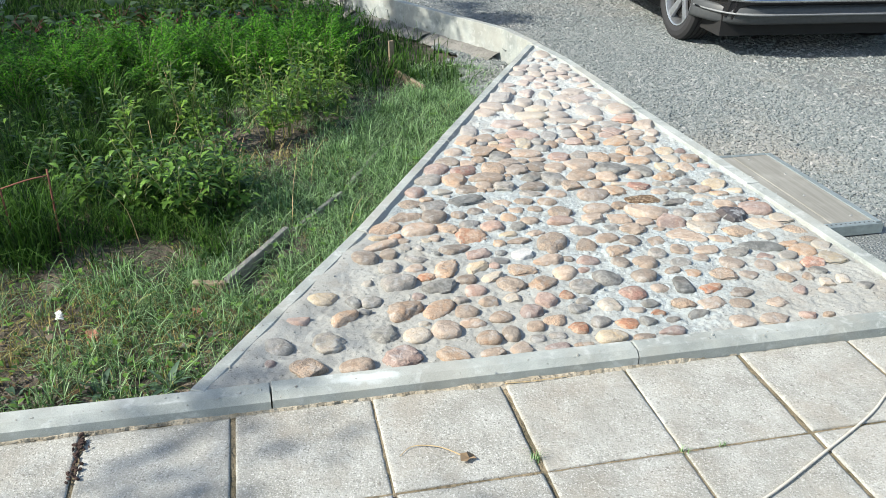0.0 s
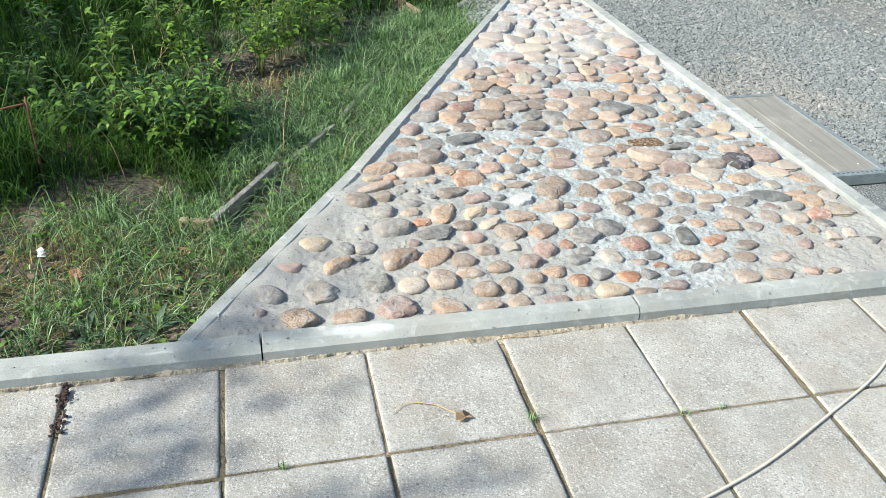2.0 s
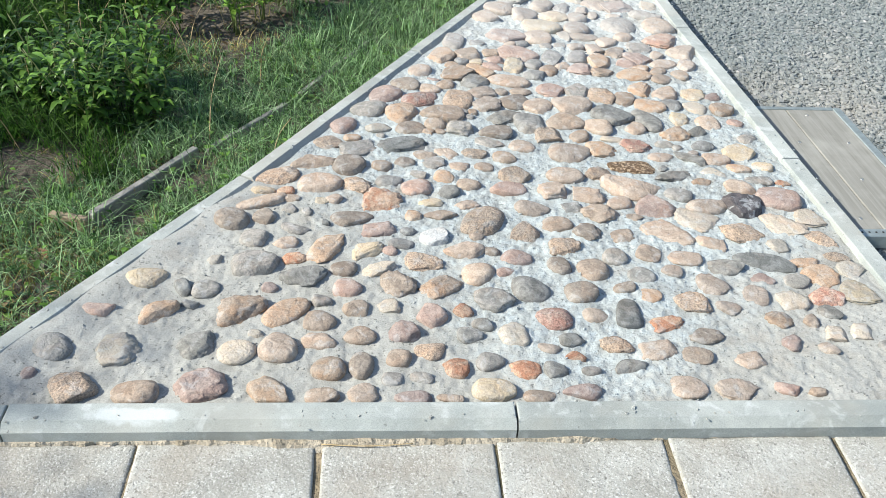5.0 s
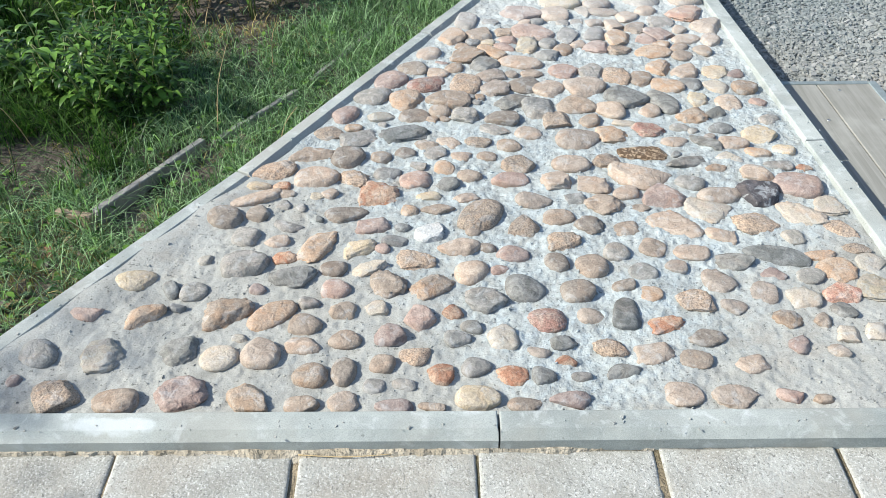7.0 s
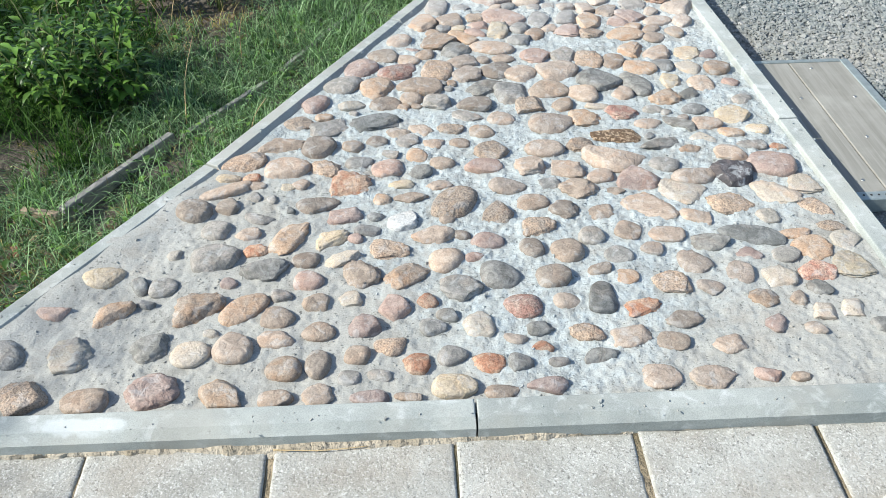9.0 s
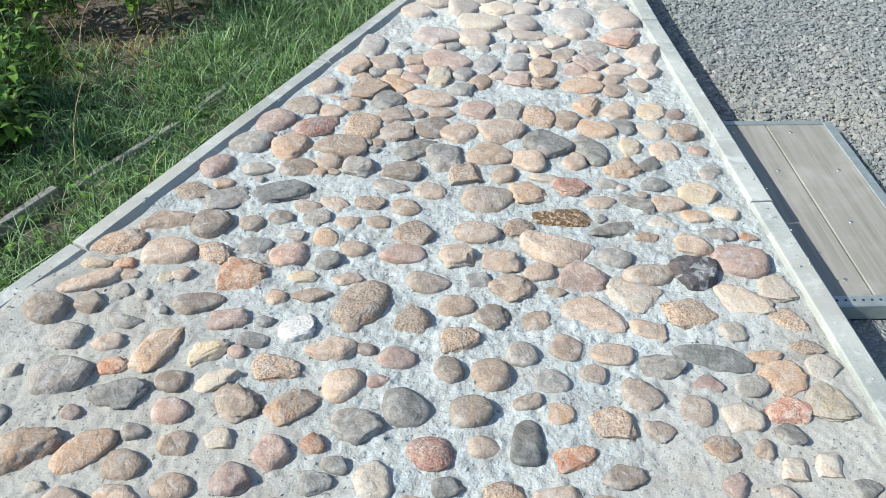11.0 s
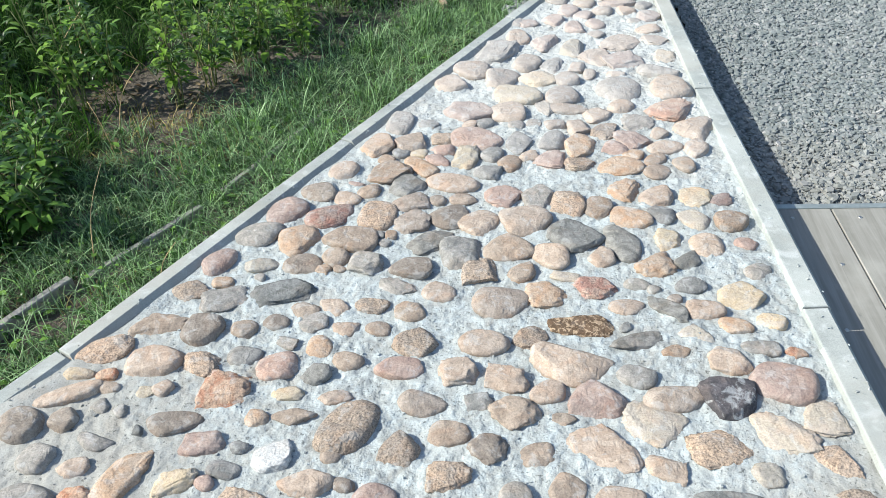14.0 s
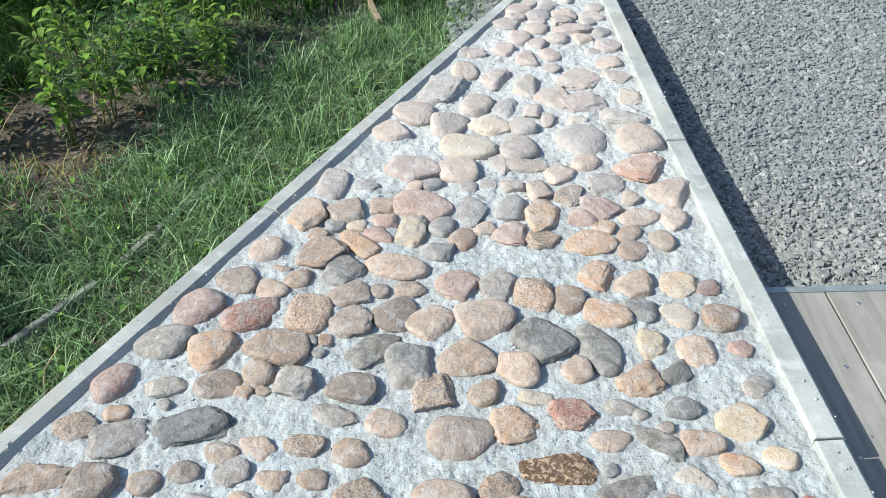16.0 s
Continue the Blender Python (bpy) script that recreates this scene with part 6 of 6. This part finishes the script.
# ---- parked car, near end towards the cobbles ----
PAINT = make_plain("car_paint_black", (0.012, 0.012, 0.014), 0.22, 0.0, 0.6, 0.05)
PLASTIC = make_plain("bumper_plastic", (0.06, 0.065, 0.068), 0.5)
CHROME = make_plain("chrome_strip", (0.6, 0.62, 0.64), 0.15, 1.0)
RUBBER = make_plain("tyre_rubber", (0.022, 0.022, 0.023), 0.8)
ALLOY = make_plain("alloy_rim", (0.40, 0.42, 0.44), 0.32, 0.8)
UNDER = make_plain("underbody", (0.012, 0.012, 0.012), 0.9)
WINDOW = make_plain("car_glass", (0.015, 0.018, 0.02), 0.05, 0.0, 0.7, 0.02)
LAMP = make_plain("lamp_red", (0.25, 0.015, 0.012), 0.15)

car = tagged(new("car"), "black parked car with grey alloy rims on gravel", "car")
car.matrix_world = pose(3.90, 3.24, GRAVEL_Z - 0.004, 0, 0, -2.3)
AXLES, WR = (0.72, 3.32), 0.325


def side_outline(z0):
    """The body's side view, with a round arch over each wheel."""
    pts = [(0.10, z0), (0.05, 0.45), (0.02, 0.62), (0.06, 0.86), (0.16, 1.02)]
    pts += [(0.9, 1.06), (2.9, 1.02), (3.9, 0.90), (4.16, 0.70), (4.20, 0.45), (4.10, z0)]
    for ax in AXLES[::-1]:
        pts += [(ax + 0.40 * math.cos(a), WR + 0.40 * math.sin(a)) for a in [math.pi * k / 12 - 0.28 * (1 - k / 6) for k in range(13)] if WR + 0.40 * math.sin(a) > z0]
    return pts


def slab_of(outline, x0, x1, bevel, tuck=None):
    bm = bmesh.new()
    a = [bm.verts.new((x0, y, z)) for y, z in outline]
    b = [bm.verts.new((x1, y, z)) for y, z in outline]
    bm.faces.new(a)
    bm.faces.new(b[::-1])
    for i in range(len(a)):
        j = (i + 1) % len(a)
        bm.faces.new((a[i], b[i], b[j], a[j]))
    if tuck:
        for v in bm.verts:
            v.co.x *= tuck(v.co.y, v.co.z)
    bmesh.ops.recalc_face_normals(bm, faces=bm.faces[:])
    if bevel:
        bmesh.ops.bevel(bm, geom=[e for e in bm.edges if abs(e.calc_face_angle(0)) > 0.9], offset=bevel, segments=3, affect="EDGES")
    return bm


round_end = lambda y, z: 1 - 0.16 * max(0.0, 1 - y / 0.55) ** 2 - 0.14 * max(0.0, 1 - (4.2 - y) / 0.7) ** 2 - 0.04 * max(0.0, z - 0.7)
body = part("body", slab_of(side_outline(0.24), -0.88, 0.88, 0.03, round_end), PAINT, car, "glossy black body")
cabin = [(0.22, 1.02), (0.55, 1.46), (1.0, 1.56), (2.2, 1.54), (2.75, 1.38), (3.35, 1.03)]
part("cabin", slab_of(cabin, -0.78, 0.78, 0.04, lambda y, z: 1 - 0.32 * max(0.0, z - 1.0)), PAINT, car)
for s in (-1, 1):
    for y0, y1 in ((0.62, 1.25), (1.32, 2.05), (2.12, 2.8)):
        top = 1.44 if y1 < 2.5 else 1.34
        bm = bmesh.new()
        vs = [bm.verts.new(((0.786 * (1 - 0.32 * (z - 1.0))) * s, y, z)) for y, z in ((y0, 1.08), (y1, 1.08), (y1 - 0.02, top), (y0 + 0.06, top))]
        bm.faces.new(vs)
        part("side_window", bm, WINDOW, car)
part("floor_pan", box(-0.80, 0.80, 0.14, 4.05, 0.15, 0.30), UNDER, car)


def bumper(y_of, z0, z1, deep, name, material, label=""):
    """A strip that wraps the car's near end, rounded at both corners."""
    bm = bmesh.new()
    rows = []
    for k in range(33):
        u = -1 + 2 * k / 32
        x, y = 0.885 * math.copysign(1 - (1 - abs(u)) ** 1.6, u) if abs(u) > 0.55 else u / 0.55 * 0.885 * (1 - 0.45 ** 1.6), 0.0
        y = y_of + 0.40 * max(0.0, (abs(u) - 0.45) / 0.55) ** 2.2
        inner = 0.86 if abs(u) > 0.6 else 1.0
        rows.append([bm.verts.new(p) for p in ((x, y + 0.02, z0), (x, y - deep, z0 + 0.02), (x, y - deep, z1 - 0.015), (x, y + 0.01, z1), (x * inner, y + 0.10, z1), (x * inner, y + 0.10, z0))])
    for a, b in zip(rows, rows[1:]):
        for i in range(6):
            bm.faces.new((a[i], b[i], b[(i + 1) % 6], a[(i + 1) % 6]))
    bm.faces.new(rows[0][::-1])
    bm.faces.new(rows[-1])
    bmesh.ops.recalc_face_normals(bm, faces=bm.faces[:])
    return part(name, bm, material, car, label, True)


bumper(0.05, 0.235, 0.36, 0.02, "bumper_skirt", PLASTIC, "dark grey plastic bumper skirt")
bumper(0.03, 0.30, 0.322, 0.035, "bumper_crease", make_plain("bumper_edge", (0.22, 0.23, 0.235), 0.4), "lighter grey crease")
bumper(0.03, 0.395, 0.41, 0.03, "chrome_strip", CHROME, "thin chrome strip")
bumper(0.04, 0.42, 0.70, 0.02, "bumper", PAINT)
for s in (-1, 1):
    part("tail_lamp", box(s * 0.62 - 0.13, s * 0.62 + 0.13, 0.03, 0.12, 0.78, 0.94, 0.02), LAMP, car, "red tail lamp")
    part("side_skirt", box(s * 0.875 - 0.03, s * 0.875 + 0.02, AXLES[0] + 0.42, AXLES[1] - 0.42, 0.21, 0.31, 0.012), PLASTIC, car, "grey plastic sill")


def lathe(profile, steps=48):
    bm = bmesh.new()
    rings = [[bm.verts.new((x, r * math.cos(2 * math.pi * k / steps), r * math.sin(2 * math.pi * k / steps))) for k in range(steps)] for x, r in profile]
    for a, b in zip(rings, rings[1:]):
        for k in range(steps):
            bm.faces.new((a[k], b[k], b[(k + 1) % steps], a[(k + 1) % steps]))
    bmesh.ops.recalc_face_normals(bm, faces=bm.faces[:])
    return bm


def wheel(x, y, side):
    w = tagged(new("wheel"), "black tyre on a five-spoke grey alloy rim")
    w.parent = car
    w.matrix_basis = pose(x, y, WR, 0, 0, 0 if side < 0 else 180)
    prof = [(-0.095, 0.225), (-0.108, 0.26), (-0.104, 0.295), (-0.088, 0.318)]
    for g in (-0.055, -0.018, 0.018, 0.055):
        prof += [(g - 0.008, 0.325), (g - 0.006, 0.316), (g + 0.006, 0.316), (g + 0.008, 0.325)]
    prof += [(0.088, 0.318), (0.104, 0.295), (0.108, 0.26), (0.095, 0.225)]
    part("tyre", lathe(prof), RUBBER, w)
    rim = part("rim", lathe([(0.09, 0.226), (-0.088, 0.226), (-0.098, 0.222), (-0.094, 0.212), (-0.06, 0.205), (0.06, 0.20)]), ALLOY, w)
    part("brake_disc", lathe([(-0.01, 0.001), (-0.01, 0.16), (0.01, 0.16), (0.01, 0.001)], 32), UNDER, w)
    for k in range(5):
        bm = box(-0.088, -0.062, -0.030, 0.030, 0.03, 0.214, 0.006)
        for v in bm.verts:
            v.co.y *= 0.75 + 1.6 * v.co.z
            v.co.x += 0.03 * (1 - v.co.z / 0.21)
        bmesh.ops.rotate(bm, cent=(0, 0, 0), matrix=Matrix.Rotation(2 * math.pi * k / 5, 3, "X"), verts=bm.verts)
        part("spoke", bm, ALLOY, w)
    part("hub", lathe([(-0.062, 0.001), (-0.062, 0.03), (-0.055, 0.06), (0.0, 0.065)], 24), ALLOY, w)
    for k in range(5):
        bm = bmesh.new()
        bmesh.ops.create_cone(bm, cap_ends=True, segments=6, radius1=0.009, radius2=0.008, depth=0.016)
        bmesh.ops.rotate(bm, cent=(0, 0, 0), matrix=Matrix.Rotation(math.pi / 2, 3, "Y"), verts=bm.verts)
        a = 2 * math.pi * (k + 0.5) / 5
        bmesh.ops.translate(bm, vec=(-0.064, 0.045 * math.cos(a), 0.045 * math.sin(a)), verts=bm.verts)
        part("wheel_bolt", bm, CHROME, w)


for ax in AXLES:
    wheel(-0.765, ax, -1)
    wheel(0.765, ax, 1)
